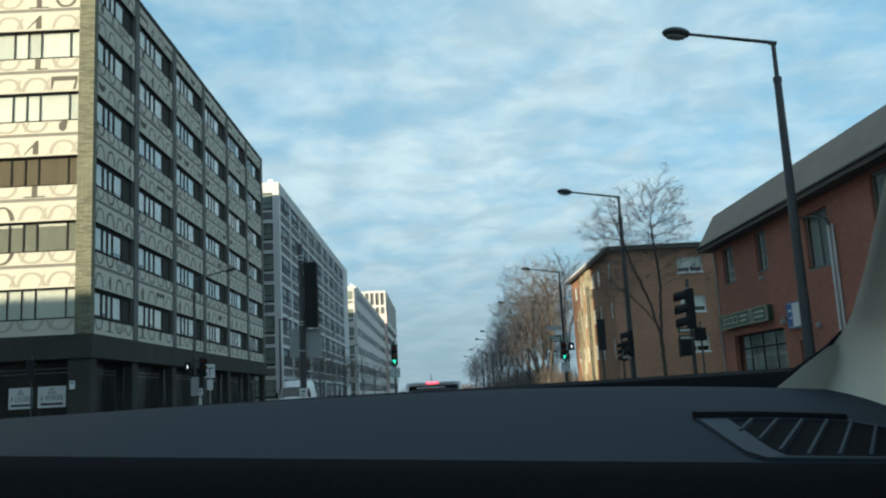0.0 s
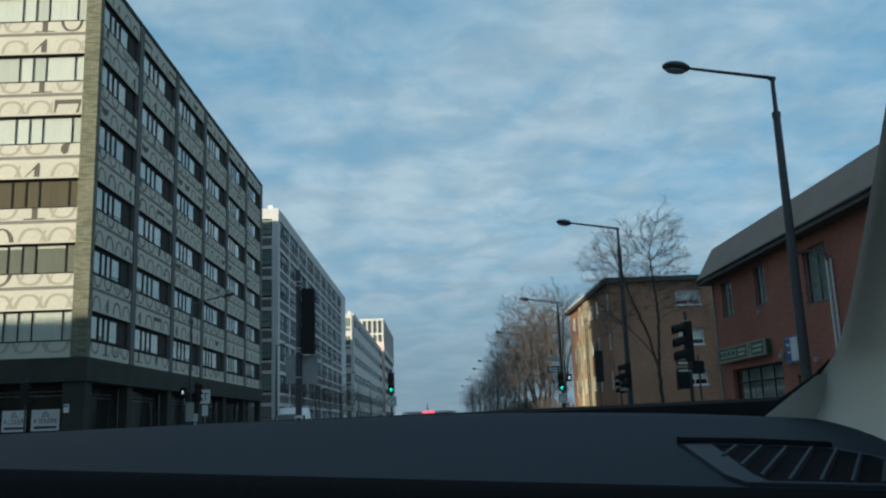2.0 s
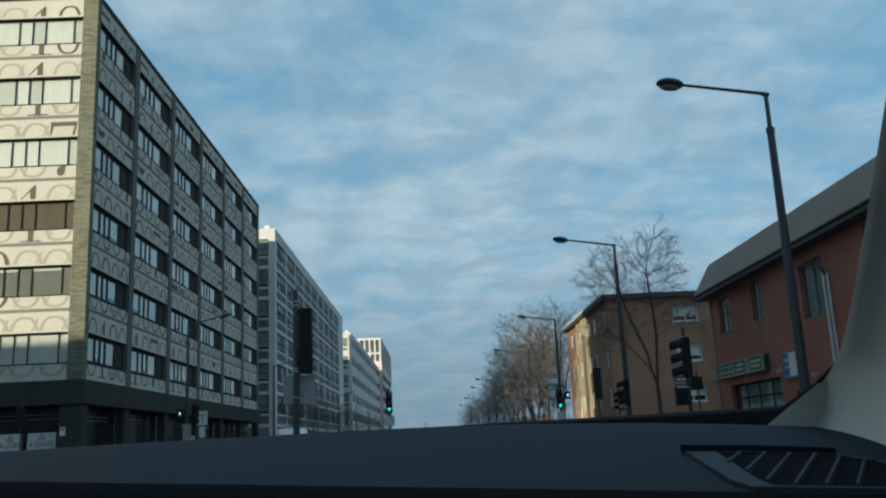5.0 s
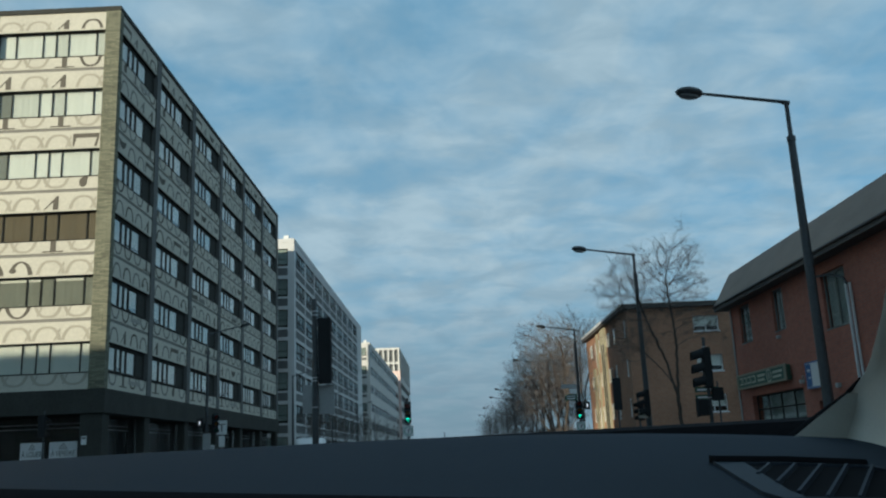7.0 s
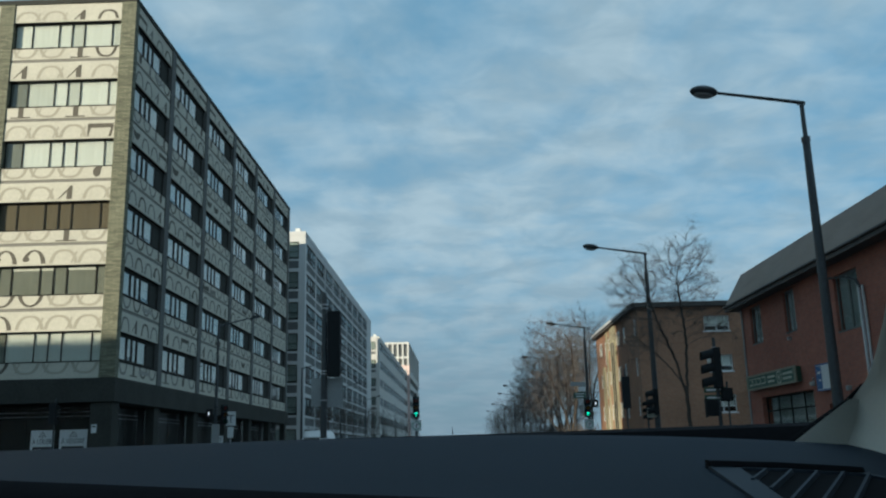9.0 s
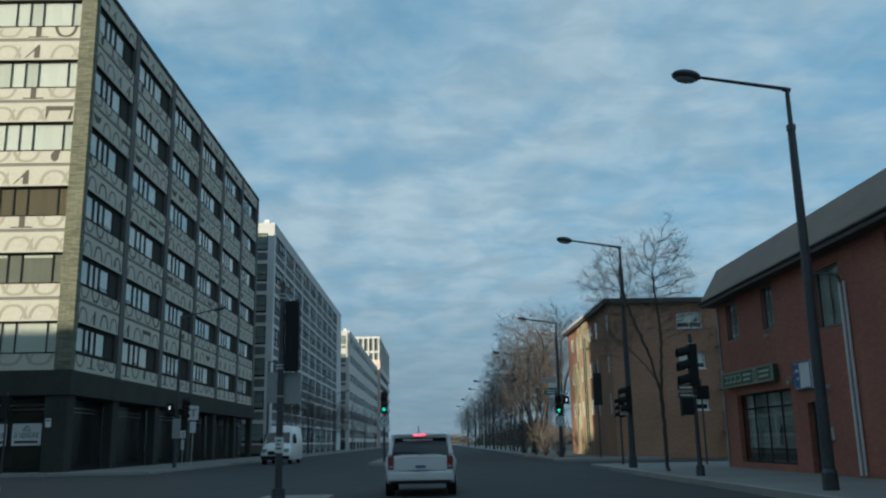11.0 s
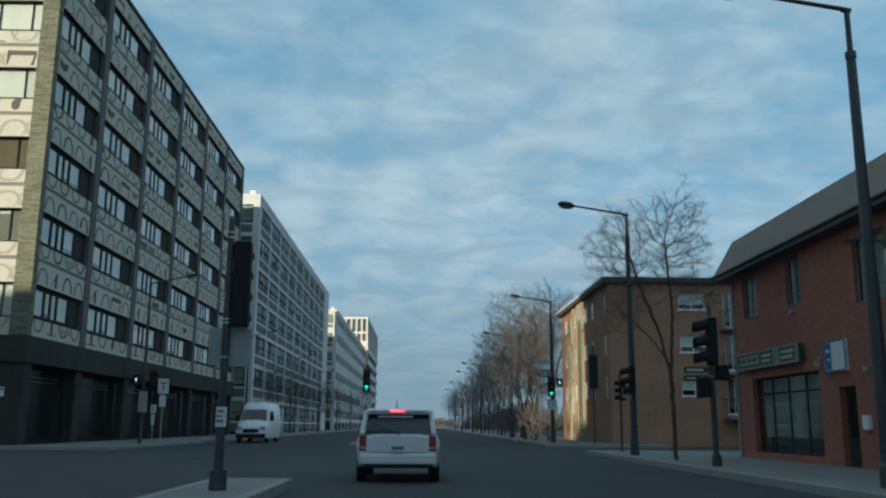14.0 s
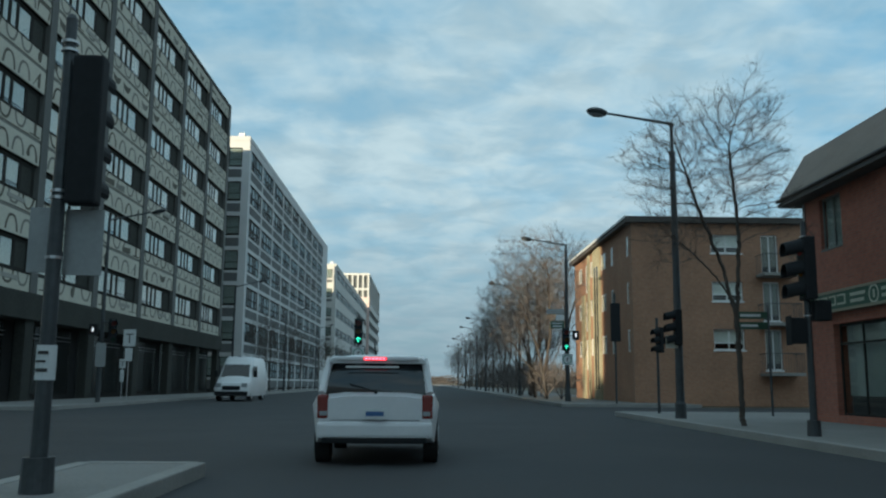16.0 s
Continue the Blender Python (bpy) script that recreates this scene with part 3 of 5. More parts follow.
            zb, zt = WIN_B + FLOOR_H * j, WIN_T + FLOOR_H * j
            top = zt + (0.86 if j < 5 else 0.68)
            for i, (ch, dark) in enumerate(marks):
                def place(u, v, layer):
                    return (w - u if side == "f" else u, inw * (0.064 - 0.002 * (i % 3) - 0.0005 * layer), v)
                # unstarred digits: mid tone on the side face, a paler tone on the front
                paint = DIGIT_DARK if dark else DIGIT_FRONT if side == "f" else DIGIT_MID
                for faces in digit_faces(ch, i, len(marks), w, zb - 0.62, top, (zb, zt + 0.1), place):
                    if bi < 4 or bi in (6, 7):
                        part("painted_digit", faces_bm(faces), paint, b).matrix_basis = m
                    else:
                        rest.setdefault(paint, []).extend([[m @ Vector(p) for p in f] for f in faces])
    for paint, faces in rest.items():
        tagged(part("painted_digit", faces_bm(faces), paint, b), kind="stuff")
    # shops under the fascia
    part("shop_wall", boxes((-46, -1.4, 1.4, LEN, 0, 3.85)), SHOPWALL, b, "dark recessed shop wall")
    col = mesh_of("column", boxes((-0.5, 0.0, -0.45, 0.45, 0, 3.85), bevel=0.03), FASCIA)
    part("column", boxes((-1.15, 0.0, 0.0, 0.9, 0, 3.85), bevel=0.03), FASCIA, b)
    for y in edges:
        part("column", col, None, b).location = (-0.05, min(y, LEN - 0.5), 0)
    fcol = mesh_of("column", boxes((-0.5, 0.5, 0.05, 0.6, 0, 3.85), bevel=0.03), FASCIA)
    for k in range(1, 6):
        part("column", fcol, None, b).location = (-FP * k - 0.4, 0, 0)
    for k in range(6):
        y0, y1 = ([0.95] + [e + 0.5 for e in edges])[k], edges[k] - 0.5
        sw = part("shop_window", window_frame(y1 - y0, 0.35, 3.75, (0.33, 0.66), (0.82,)), DARKFRAME, b)
        sw.matrix_basis = pose(-1.0, y0, 0, 0, 0, 90)
        part("pane", boxes((0.03, y1 - y0 - 0.03, -0.008, 0.008, 0.4, 3.7)), PANE_SHOP, sw)
        part("tube_rail", tubes(((0.2, -0.1, 3.33), (y1 - y0 - 0.2, -0.1, 3.33), 0.018), ((0.2, -0.1, 3.12), (y1 - y0 - 0.2, -0.1, 3.12), 0.018)), STEEL, sw)
    for k in range(4):
        x0 = -0.9 - FP * k
        sw = part("shop_window", window_frame(5.9, 0.35, 3.75, (0.33, 0.66), (0.82,)), DARKFRAME, b)
        sw.matrix_basis = pose(x0 - 5.9, 0.95, 0)
        part("pane", boxes((0.03, 5.87, -0.008, 0.008, 0.4, 3.7)), PANE_SHOP, sw)
        part("tube_rail", tubes(((0.2, -0.12, 3.42), (5.7, -0.12, 3.42), 0.02), ((0.2, -0.12, 3.2), (5.7, -0.12, 3.2), 0.02)), STEEL, sw)
    return b


def lettering(text, size, material, parent, m):
    cu = bpy.data.curves.new("lettering", "FONT")
    cu.body, cu.size, cu.align_x, cu.extrude = text, size, "CENTER", 0.003
    tmp = bpy.data.objects.new("lettering_curve", cu)
    me = bpy.data.meshes.new_from_object(tmp)
    bpy.data.objects.remove(tmp)
    me.materials.clear()
    me.materials.append(material)
    ob = part("lettering", me, None, parent)
    ob.matrix_basis = m
    return ob


def letting_sign(text, x0, x1, z0, z1, y):
    s = thing("letting_sign", "white estate sign with black French lettering in a shop window", "sign", "signs in the shop window")
    at(s, x0, y, z0)
    w, h = x1 - x0, z1 - z0
    part("board", boxes((0, w, 0, 0.03, 0, h), bevel=0.006), SIGNWHITE, s)
    lb = lettering(text, h * 0.36, INK, s, Matrix())
    lb.matrix_basis = pose(w / 2, -0.006, h * 0.34, 90, 0, 0) @ Matrix.Scale(w * 0.84 / lb.dimensions.x, 4, (1, 0, 0))
    top, left, right = (w * 0.5, -0.004, h * 0.92), (w * 0.36, -0.004, h * 0.68), (w * 0.64, -0.004, h * 0.68)
    part("roof_mark", tubes((top, left, 0.018), (top, right, 0.018), (left, right, 0.018), ((w * 0.54, -0.004, h * 0.7), (w * 0.46, -0.004, h * 0.82), 0.014), seg=6), INK, s)
    part("printed_bar", boxes((w * 0.10, w * 0.90, -0.004, 0, h * 0.10, h * 0.22)), INK, s)
    return s


def wall_notice():
    s = thing("wall_notice", "small white notice on the dark corner column", "sign")
    at(s, -18.8, 44.545, 2.3)
    part("board", boxes((0, 0.27, -0.012, -0.002, 0, 0.42), bevel=0.003), SIGNWHITE, s)
    part("printed_bar", boxes((0.04, 0.23, -0.016, -0.0125, 0.28, 0.36)), INK, s)
    return s


mural_building()
wall_notice()
letting_sign("\u00c0 LOUER", -22.30, -21.08, 1.45, 2.52, 45.44)
letting_sign("\u00c0 VENDRE", -20.80, -19.36, 1.45, 2.52, 45.44)


# ---- long grey block ----
def strip_block(name, label, X, Y, length, depth, roof, pitch, unit, gap, wh, sp, rows, wall, lit_front=3, cols=4, blinds=None, fill=0.75, span_mat=None, f=0.15, fd=0.02, lb=0.4, drop=1.05):
    """A long office block: rows of window units, each over a dark spandrel, between light bands."""
    b = thing(name, label, "building")
    at(b, X, Y, 0)
    part("core", boxes((-depth, -0.3, 0.3, length, 0, roof - 0.3)), ROOMSHADE, b)
    part("roof", boxes((-depth, 0.02, -0.02, length, roof - 0.45, roof), (-depth + 2, -2, 3, length - 3, roof, roof + 0.35)), wall, b)
    n = int((length - 1.0) / (unit + gap))
    zt0 = roof - drop
    part("corner_pier", boxes((-0.35, 0.0, 0.0, 0.95, 0, roof - 0.45)), wall, b)
    pier = mesh_of("pier", boxes((-0.35, -0.06, 0.0, gap, 0, roof - 0.45)), wall)
    for k in range(1, n):
        part("pier", pier, None, b).location = (0, 0.95 + k * (unit + gap) - gap, 0)
    part("end_pier", boxes((-0.35, 0.0, 0.95 + n * (unit + gap) - gap, length, 0, roof - 0.45)), wall, b)
    part("corner_pier", boxes((-0.75, -0.351, 0.0, 0.35, 0, roof - 0.45)), wall, b)
    fpier = mesh_of("pier", boxes((-0.75, 0.0, 0.0, 0.35, 0, roof - 0.45)), wall)
    for k in range(1, int(depth / 3.4)):
        part("pier", fpier, None, b).location = (-3.4 * k - 0.0, 0, 0)
    band = bmesh.new()
    for j in range(rows + 1):
        zt = zt0 - pitch * j
        top = zt + (pitch - wh - sp - lb) if j else roof - 0.45
        if j < rows:
            box(band, -0.32, -0.02, 0.95, length, zt, top)
            box(band, -0.32, -0.02, 0.95, length, zt - wh - lb, zt - wh)
            box(band, -depth, -0.75, 0.02, 0.32, zt, top)
            box(band, -depth, -0.75, 0.02, 0.32, zt - wh - lb, zt - wh)
    part("floor_band", band, wall, b)
    frame = mesh_of("window", window_frame(unit, 0, wh, tuple((i + 1) / cols for i in range(cols - 1)), (0.42,), f, fd), DARKFRAME)
    pane = mesh_of("pane", boxes((0.04, unit - 0.04, -0.008, 0.008, 0.05, wh - 0.05)), PANE_FAR)
    blind = [mesh_of("blind", boxes((unit * i / cols + 0.04, unit * (i + 1) / cols - 0.04, fd + 0.02, fd + 0.03, wh * q, wh - 0.02)), blinds) for i in range(cols) for q in (0.03, 0.03, 0.35, 0.6)]
    span = mesh_of("spandrel", boxes((0, unit, -0.02, 0.1, 0, sp)), span_mat)
    fr2 = mesh_of("window", window_frame(2.6, 0, wh, (0.5,), (0.42,)), DARKFRAME)
    pn2 = mesh_of("pane", boxes((0.04, 2.56, -0.008, 0.008, 0.05, wh - 0.05)), PANE)
    bl2 = mesh_of("blind", boxes((0.04, 2.56, 0.04, 0.05, wh * 0.12, wh - 0.02)), BLIND_BLUE)
    sp2 = mesh_of("spandrel", boxes((0, 2.6, -0.02, 0.1, 0, sp)), BSPAN)
    for j in range(rows):
        zt = zt0 - pitch * j
        for k in range(n):
            m = pose(-0.1, 0.95 + k * (unit + gap), zt - wh, 0, 0, 90)
            wnd = part("window", frame, None, b)
            wnd.matrix_basis = m
            part("pane", pane, None, wnd)
            for i in range(cols):
                if rng.random() < fill:
                    part("blind", blind[4 * i + rng.randrange(4)], None, wnd)
            part("spandrel", span, None, b).matrix_basis = m @ Matrix.Translation((0, -0.04, -lb - sp))
        for k in range(min(lit_front, int(depth / 3.4))):
            m = pose(-0.78 - 2.62 - 3.4 * k, 0.2, zt - wh)
            wnd = part("window", fr2, None, b)
            wnd.matrix_basis = m
            part("pane", pn2, None, wnd)
            part("blind", bl2, None, wnd)
            part("spandrel", sp2, None, b).matrix_basis = m @ Matrix.Translation((0, -0.12, -lb - sp))
    part("roof_box", boxes((-1.3, -0.7, 0.5, 1.1, roof, roof + 0.5), bevel=0.03), WHITEPAINT, b, "small white box on the roof")
    return b


strip_block("office_block", "long grey precast office block with rows of windows", -17.44, 96.9, 73.0, 8.2, 25.9, 3.53, 6.45, 0.80, 2.02, 0.86, 7, BWALL, 3, 4, BLIND_PALE, 0.62, BSPAN, 0.18, 0.035, 0.24, 1.2)
strip_block("office_block", "pale office block with continuous window bands", -16.6, 178.5, 92.0, 22.0, 23.9, 3.75, 8.6, 0.4, 1.65, 0.5, 6, BWHITE, 3, 6, BLIND_BLUE, 0.35, BWHITE, 0.12)


def ribbed_tower():
    X, Y, L, D, H = -16.0, 272.0, 62.0, 24.0, 33.8
    b = thing("office_tower", "pale tower block with vertical ribs on its top storeys", "building")
    at(b, X, Y, 0)
    part("core", boxes((-D, -0.4, 0.4, L, 0, H - 0.4)), BSPAN, b)
    part("roof", boxes((-D, 0, 0, L, H - 0.6, H)), BWHITE, b)
    rib = mesh_of("rib", boxes((-0.22, 0.22, -0.2, 0.4, 25.0, H - 0.6)), BWHITE)
    for k in range(15):
        part("rib", rib, None, b).location = (-0.3 - 1.6 * k, 0, 0)
    side_rib = mesh_of("rib", boxes((-0.3, 0.2, -0.3, 0.3, 23.0, H - 0.6)), BWHITE)
    for k in range(22):
        part("rib", side_rib, None, b).location = (-0.2, 0.6 + 2.9 * k, 0)
    part("rib_band", boxes((-D, 0.0, -0.1, 0.4, 28.7, 29.3)), BWHITE, b, "pale band between the ribbed storeys")
    part("corner_pier", boxes((-3.4, 0.05, -0.25, 1.2, 0, 26.5)), PINKBRICK, b, "pinkish brick corner strip")
    for j in range(9):
        part("pale_block", boxes((-2.6, -0.9, -0.35, -0.254, 1.6 + 2.8 * j, 2.9 + 2.8 * j)), BWHITE, b)
    for j in range(7):
        z = 1.5 + 3.6 * j
        part("floor_band", boxes((-D, 0.05, -0.05, 0.4, z, z + 1.7), (-0.4, 0.05, 0.4, L, z, z + 1.7)), BWHITE, b)
    return b


ribbed_tower()


# ---- unseen blocks across the cross street, behind the camera, added to cast shade ----
tagged(part("side_shade_block", boxes((-45.0, -22.8, -90, 7.8, 0, 28.0), bevel=0.05), PLAIN), "unseen plain block added to shade the boulevard", "building", kind="structure")
tagged(part("low_shade_block", boxes((-110.0, -45.1, -90, 7.7, 0, 17.8), bevel=0.05), PLAIN), "unseen low block added to shade the corner front", "building", kind="structure")

# another unseen block, added to shade the lower front of the pale block
tagged(part("rear_shade_block", boxes((-80.0, -40.0, 115.0, 156.0, 0, 25.0), bevel=0.05), PLAIN), "unseen plain block added to shade the pale office block", "building", kind="structure")


# ---- red brick corner shop ----
def brick_shop():
    X, Y0, Y1, D = 11.3, -12.0, 34.7, 16.0
    b = thing("brick_building", "two-storey red brick shop building with a grey mansard roof", "building")
    at(b, X, Y1, 0)
    L = Y1 - Y0
    # street wall with openings: bands of brick between them. v runs back along the street from the far end
    wins = [(1.0, 2.2, 4.70, 6.15), (4.55, 5.55, 4.70, 6.15), (8.7, 10.3, 4.2, 5.9), (12.9, 14.1, 4.7, 6.15), (16.5, 17.7, 4.7, 6.15), (20.5, 21.7, 4.7, 6.15)]
    shop = (1.4, 6.3, 0.35, 2.72)
    door = (7.4, 8.3, 0.0, 2.2)
    holes = wins + [shop, door]
    part("wall", pierced_wall(L, 6.6, holes, lambda u, d, z: (0.35 * d, -u, z)), BRICK_X, b)
    part("end_wall", boxes((0.355, D, -0.35, 0.0, 0, 6.6)), BRICK_Y, b)
    # solid block behind the openings, room shade in its colour
    part("room_block", boxes((0.9, D, -L, -0.4, 0, 6.5)), ROOMSHADE, b)
    # mansard: a sloped felt roof with a deep dark eave
    rf = bmesh.new()
    prof = [(-0.42, 6.36), (-0.42, 6.52), (0.16, 7.70), (6.0, 7.95), (6.0, 6.36)]
    loft(rf, [[(x, 0.62 if x < 0 else (0.62 - (x + 0.42) * 0.9 if x < 1 else 0.1), z) for x, z in prof], [(x, -L, z) for x, z in prof]])
    part("mansard_roof", rf, SHINGLE, b, "grey felt mansard")
    part("eave", boxes((-0.46, 0.3, -L, 0.66, 6.26, 6.365)), EAVE, b, "dark timber eave")
    part("gutter", tubes(((-0.47, -L, 6.44), (-0.47, 0.66, 6.44), 0.05)), EAVE, b)
    for v0, v1, z0, z1 in wins:
        w = part("window", window_frame(v1 - v0, z0, z1, (0.5,), ()), GREYFRAME, b)
        w.matrix_basis = pose(0.11, -v1, 0, 0, 0, 90)
        part("pane", boxes((0.05, v1 - v0 - 0.05, -0.008, 0.008, z0 + 0.05, z1 - 0.05)), PANE, w)
        part("curtain", curtain_bm(0.06, (v1 - v0) - 0.06, z0 + 0.05, z1 - 0.05, -0.05), BLIND_BLUE, w)
        part("sill", boxes((-0.02, 0.085, -v1 + 0.004, -v0 - 0.004, z0 + 0.002, z0 + 0.05), bevel=0.008), GREYFRAME, b)
        part("lintel", boxes((-0.004, 0.1, -v1 - 0.1, -v0 + 0.1, z1 + 0.004, z1 + 0.16)), BRICK_X, b)
    v0, v1, z0, z1 = shop
    w = part("shop_window", window_frame(v1 - v0, z0, z1, (0.25, 0.5, 0.75), (0.78,)), DARKFRAME, b)
    w.matrix_basis = pose(0.18, -v1, 0, 0, 0, 90)
    part("pane", boxes((0.05, v1 - v0 - 0.05, -0.008, 0.008, z0 + 0.05, z1 - 0.05)), PANE, w)
    part("blind", boxes((0.06, v1 - v0 - 0.06, -0.16, -0.15, z0 + 0.5, z1 - 0.06)), BLIND_BLUE, w)
    for q in ((0.5, 1.2, -0.03, -0.02, 0.9, 1.8), (1.7, 2.2, -0.03, -0.02, 1.0, 1.7)):
        part("poster", boxes(q), LAMPCASE, w)
    d = part("door", boxes((0.16, 0.22, -8.28, -7.42, 0.02, 2.18), bevel=0.01), DARKFRAME, b)
    part("door_pane", boxes((0.15, 0.158, -8.1, -7.6, 0.9, 2.0)), PANE_SHOP, d)
    part("door_handle", tubes(((0.11, -8.15, 0.95), (0.11, -8.15, 1.25), 0.014)), STEEL, d)
    part("downpipe", tubes(((-0.07, -10.46, 0.2), (-0.07, -10.46, 5.3), 0.045)), PIPE, b, "pale painted downpipe")
    part("cable_arm", tubes(((-0.05, -8.45, 5.9), (-0.10, -9.6, 5.74), 0.035), ((-0.10, -9.6, 5.74), (-0.10, -10.4, 5.5), 0.035), ((-0.10, -10.4, 5.5), (-0.07, -10.55, 5.28), 0.035), seg=8), POLE, b, "dark bent pipe under the eave")
    part("wall_light", boxes((-0.14, 0.0, -9.12, -8.98, 2.50, 2.64), bevel=0.03), LAMPCASE, b)
    part("downpipe", tubes(((-0.05, -0.12, 0.2), (-0.05, -0.12, 6.2), 0.035)), LAMPCASE, b, "thin grey downpipe")
    part("conduit", tubes(((-0.06, -10.68, 0.2), (-0.06, -10.68, 5.3), 0.038)), PIPE, b)
    wl_ = part("wall_light", boxes((-0.16, 0.0, -6.55, -6.42, 2.80, 2.94), bevel=0.03), LAMPCASE, b)
    part("bracket", boxes((-0.06, 0.0, -6.52, -6.46, 2.94, 3.05)), STEEL, wl_)
    part("wall_light", boxes((-0.14, 0.0, -5.0, -4.88, 4.45, 4.56), bevel=0.03), LAMPCASE, b)
    part("mail_box", boxes((-0.12, 0.0, -9.0, -8.7, 1.1, 1.45), bevel=0.02), WHITEPAINT, b)
    return b


brick_shop()


def shop_sign():
    s = thing("shop_sign", "long dark green shop sign with cream lettering and a round emblem", "sign")
    at(s, 11.3, 34.1, 3.02)
    part("board", boxes((-0.22, -0.004, -4.9, 0.0, 0, 0.52), bevel=0.02), SIGNGREEN, s)
    part("border", boxes((-0.235, -0.2, -4.98, 0.08, 0.47, 0.54), (-0.235, -0.2, -4.98, 0.08, -0.02, 0.05), (-0.235, -0.2, -0.08, 0.08, 0.05, 0.47), (-0.235, -0.2, -4.98, -4.80, 0.05, 0.47)), SIGNTAN, s, "tan sign border")
    for v, w in ((0.25, 0.34), (0.68, 0.34), (1.1, 0.38), (1.55, 0.45)):
        part("printed_bar", boxes((-0.226, -0.221, -v - w, -v, 0.14, 0.19), (-0.226, -0.221, -v - w, -v - w + 0.06, 0.19, 0.36), (-0.226, -0.221, -v - w, -v, 0.36, 0.40)), LETTER, s)
    for v, w in ((2.25, 0.75), (3.75, 0.9)):
        for q in ((-0.226, -0.221, -v - w, -v, 0.30, 0.38), (-0.226, -0.221, -v - w * 0.9, -v, 0.14, 0.22)):
            part("printed_bar", boxes(q), LETTER, s)
    bm = bmesh.new()
    for q in ring(0, 0, 0.24, 0.24, 0.18, 0.18, n=28):
        bm.faces.new([bm.verts.new((-0.227, -3.4 + u, 0.26 + v)) for u, v in q])
    part("emblem", bm, LETTER, s)
    part("emblem_mark", boxes((-0.227, -0.222, -3.44, -3.36, 0.16, 0.36)), LETTER, s)
    return s


shop_sign()


def wall_sign():
    s = thing("wall_sign", "white and blue rectangular sign on the brick wall", "sign")
    at(s, 11.3, 27.8, 2.6)
    part("board", boxes((-0.10, -0.004, -1.2, 0, 0, 0.82), bevel=0.01), SIGNWHITE, s)
    part("blue_field", boxes((-0.106, -0.101, -0.42, -0.06, 0.06, 0.76)), SIGNBLUE, s)
    part("border", boxes((-0.112, -0.10, -1.2, 0.0, 0.78, 0.82), (-0.112, -0.10, -1.2, 0.0, 0.0, 0.04), (-0.112, -0.10, -0.04, 0.0, 0.04, 0.78), (-0.112, -0.10, -1.2, -1.16, 0.04, 0.78)), SIGNBLUE, s)
    for q in ((-0.1095, -0.107, -0.36, -0.14, 0.52, 0.60), (-0.1095, -0.107, -0.36, -0.2, 0.30, 0.36)):
        part("printed_bar", boxes(q), SIGNWHITE, s)
    return s


wall_sign()


# ---- brown brick flats ----
def flats():
    X, Y, L, W, H = 11.6, 56.5, 17.6, 15.0, 9.75
    b = thing("apartment_building", "three-storey brown brick apartment house with a flat roof and balconies", "building")
    at(b, X, Y, 0)
    rows = [(8.15, 9.15), (5.55, 6.6), (2.95, 4.05)]
    fh = [(4.3, 5.95, z0, z1) for z0, z1 in rows] + [(7.05, 7.95, z0 - 1.05, z1) for z0, z1 in rows] + [(10.2, 11.9, z0, z1) for z0, z1 in rows]
    part("front_wall", pierced_wall(W, H, fh, lambda u, d, z: (u, 0.3 * d, z)), APT_Y, b)
    sh = [(u, u + w, z0 - e, z1) for z0, z1 in rows for u, w, e in ((0.75, 0.45, 0.1), (4.6, 0.6, 0.1), (6.7, 1.3, 0.0), (10.4, 1.1, 0.0), (12.3, 0.9, 0.9), (14.6, 1.2, 0.0))]
    part("street_wall", pierced_wall(L, H, sh, lambda u, d, z: (0.3 * d, max(u, 0.301), z)), APT_X, b)
    # solid block, not rooms: their shade is its colour
    part("rooms", boxes((0.8, W, 0.8, L, 0, H - 0.1)), ROOMSHADE, b)
    part("roof", boxes((-0.35, W + 0.3, -0.35, L + 0.3, H, H + 0.32), (0.4, W, 0.4, L, H + 0.32, H + 0.42)), EAVE, b, "flat roof with a dark overhanging fascia")
    part("roof_edge", boxes((-0.39, -0.354, -0.354, L + 0.3, H + 0.24, H + 0.36)), WHITEPAINT, b, "pale metal roof edge")
    for u0, u1, z0, z1 in fh:
        w = part("window", window_frame(u1 - u0, z0, z1, (0.5,), () if z1 - z0 > 1.5 else (0.35,)), WHITEPAINT, b)
        w.matrix_basis = pose(u0, 0.12, 0)
        part("pane", boxes((0.05, u1 - u0 - 0.05, -0.008, 0.008, z0 + 0.05, z1 - 0.05)), PANE, w)
        part("curtain", curtain_bm(0.06, (u1 - u0) - 0.06, z0 + 0.35, z1 - 0.05, 0.15), CURTAIN if u0 < 7 else CURTAIN_GREY, w)
        part("sill", boxes((u0 - 0.06, u1 + 0.06, -0.05, 0.1, z0 - 0.08, z0 - 0.004), bevel=0.01), WHITEPAINT, b)
    for u0, u1, z0, z1 in sh:
        w = part("window", window_frame(u1 - u0, z0, z1, (0.5,) if u1 - u0 > 0.8 else (), ()), WHITEPAINT, b)
        w.matrix_basis = pose(0.025, u0, 0, 0, 0, 90)
        part("pane", boxes((0.05, u1 - u0 - 0.05, -0.008, 0.008, z0 + 0.05, z1 - 0.05)), PANE, w)
        part("curtain", curtain_bm(0.06, (u1 - u0) - 0.06, z0 + 0.05, z1 - 0.05, -0.04), CURTAIN, w)
    # balconies at the right of the front, and on the street side
    for z in (6.98, 4.35, 1.75):
        bal = part("balcony", boxes((6.7, 8.6, -1.25, -0.004, z - 0.16, z), bevel=0.01), KERB, b)
        rail = tubes(((6.72, -1.2, z + 1.0), (8.58, -1.2, z + 1.0), 0.025))
        for i in range(14):
            tube(rail, (6.75 + i * 0.14, -1.2, z), (6.75 + i * 0.14, -1.2, z + 1.0), 0.009, seg=5)
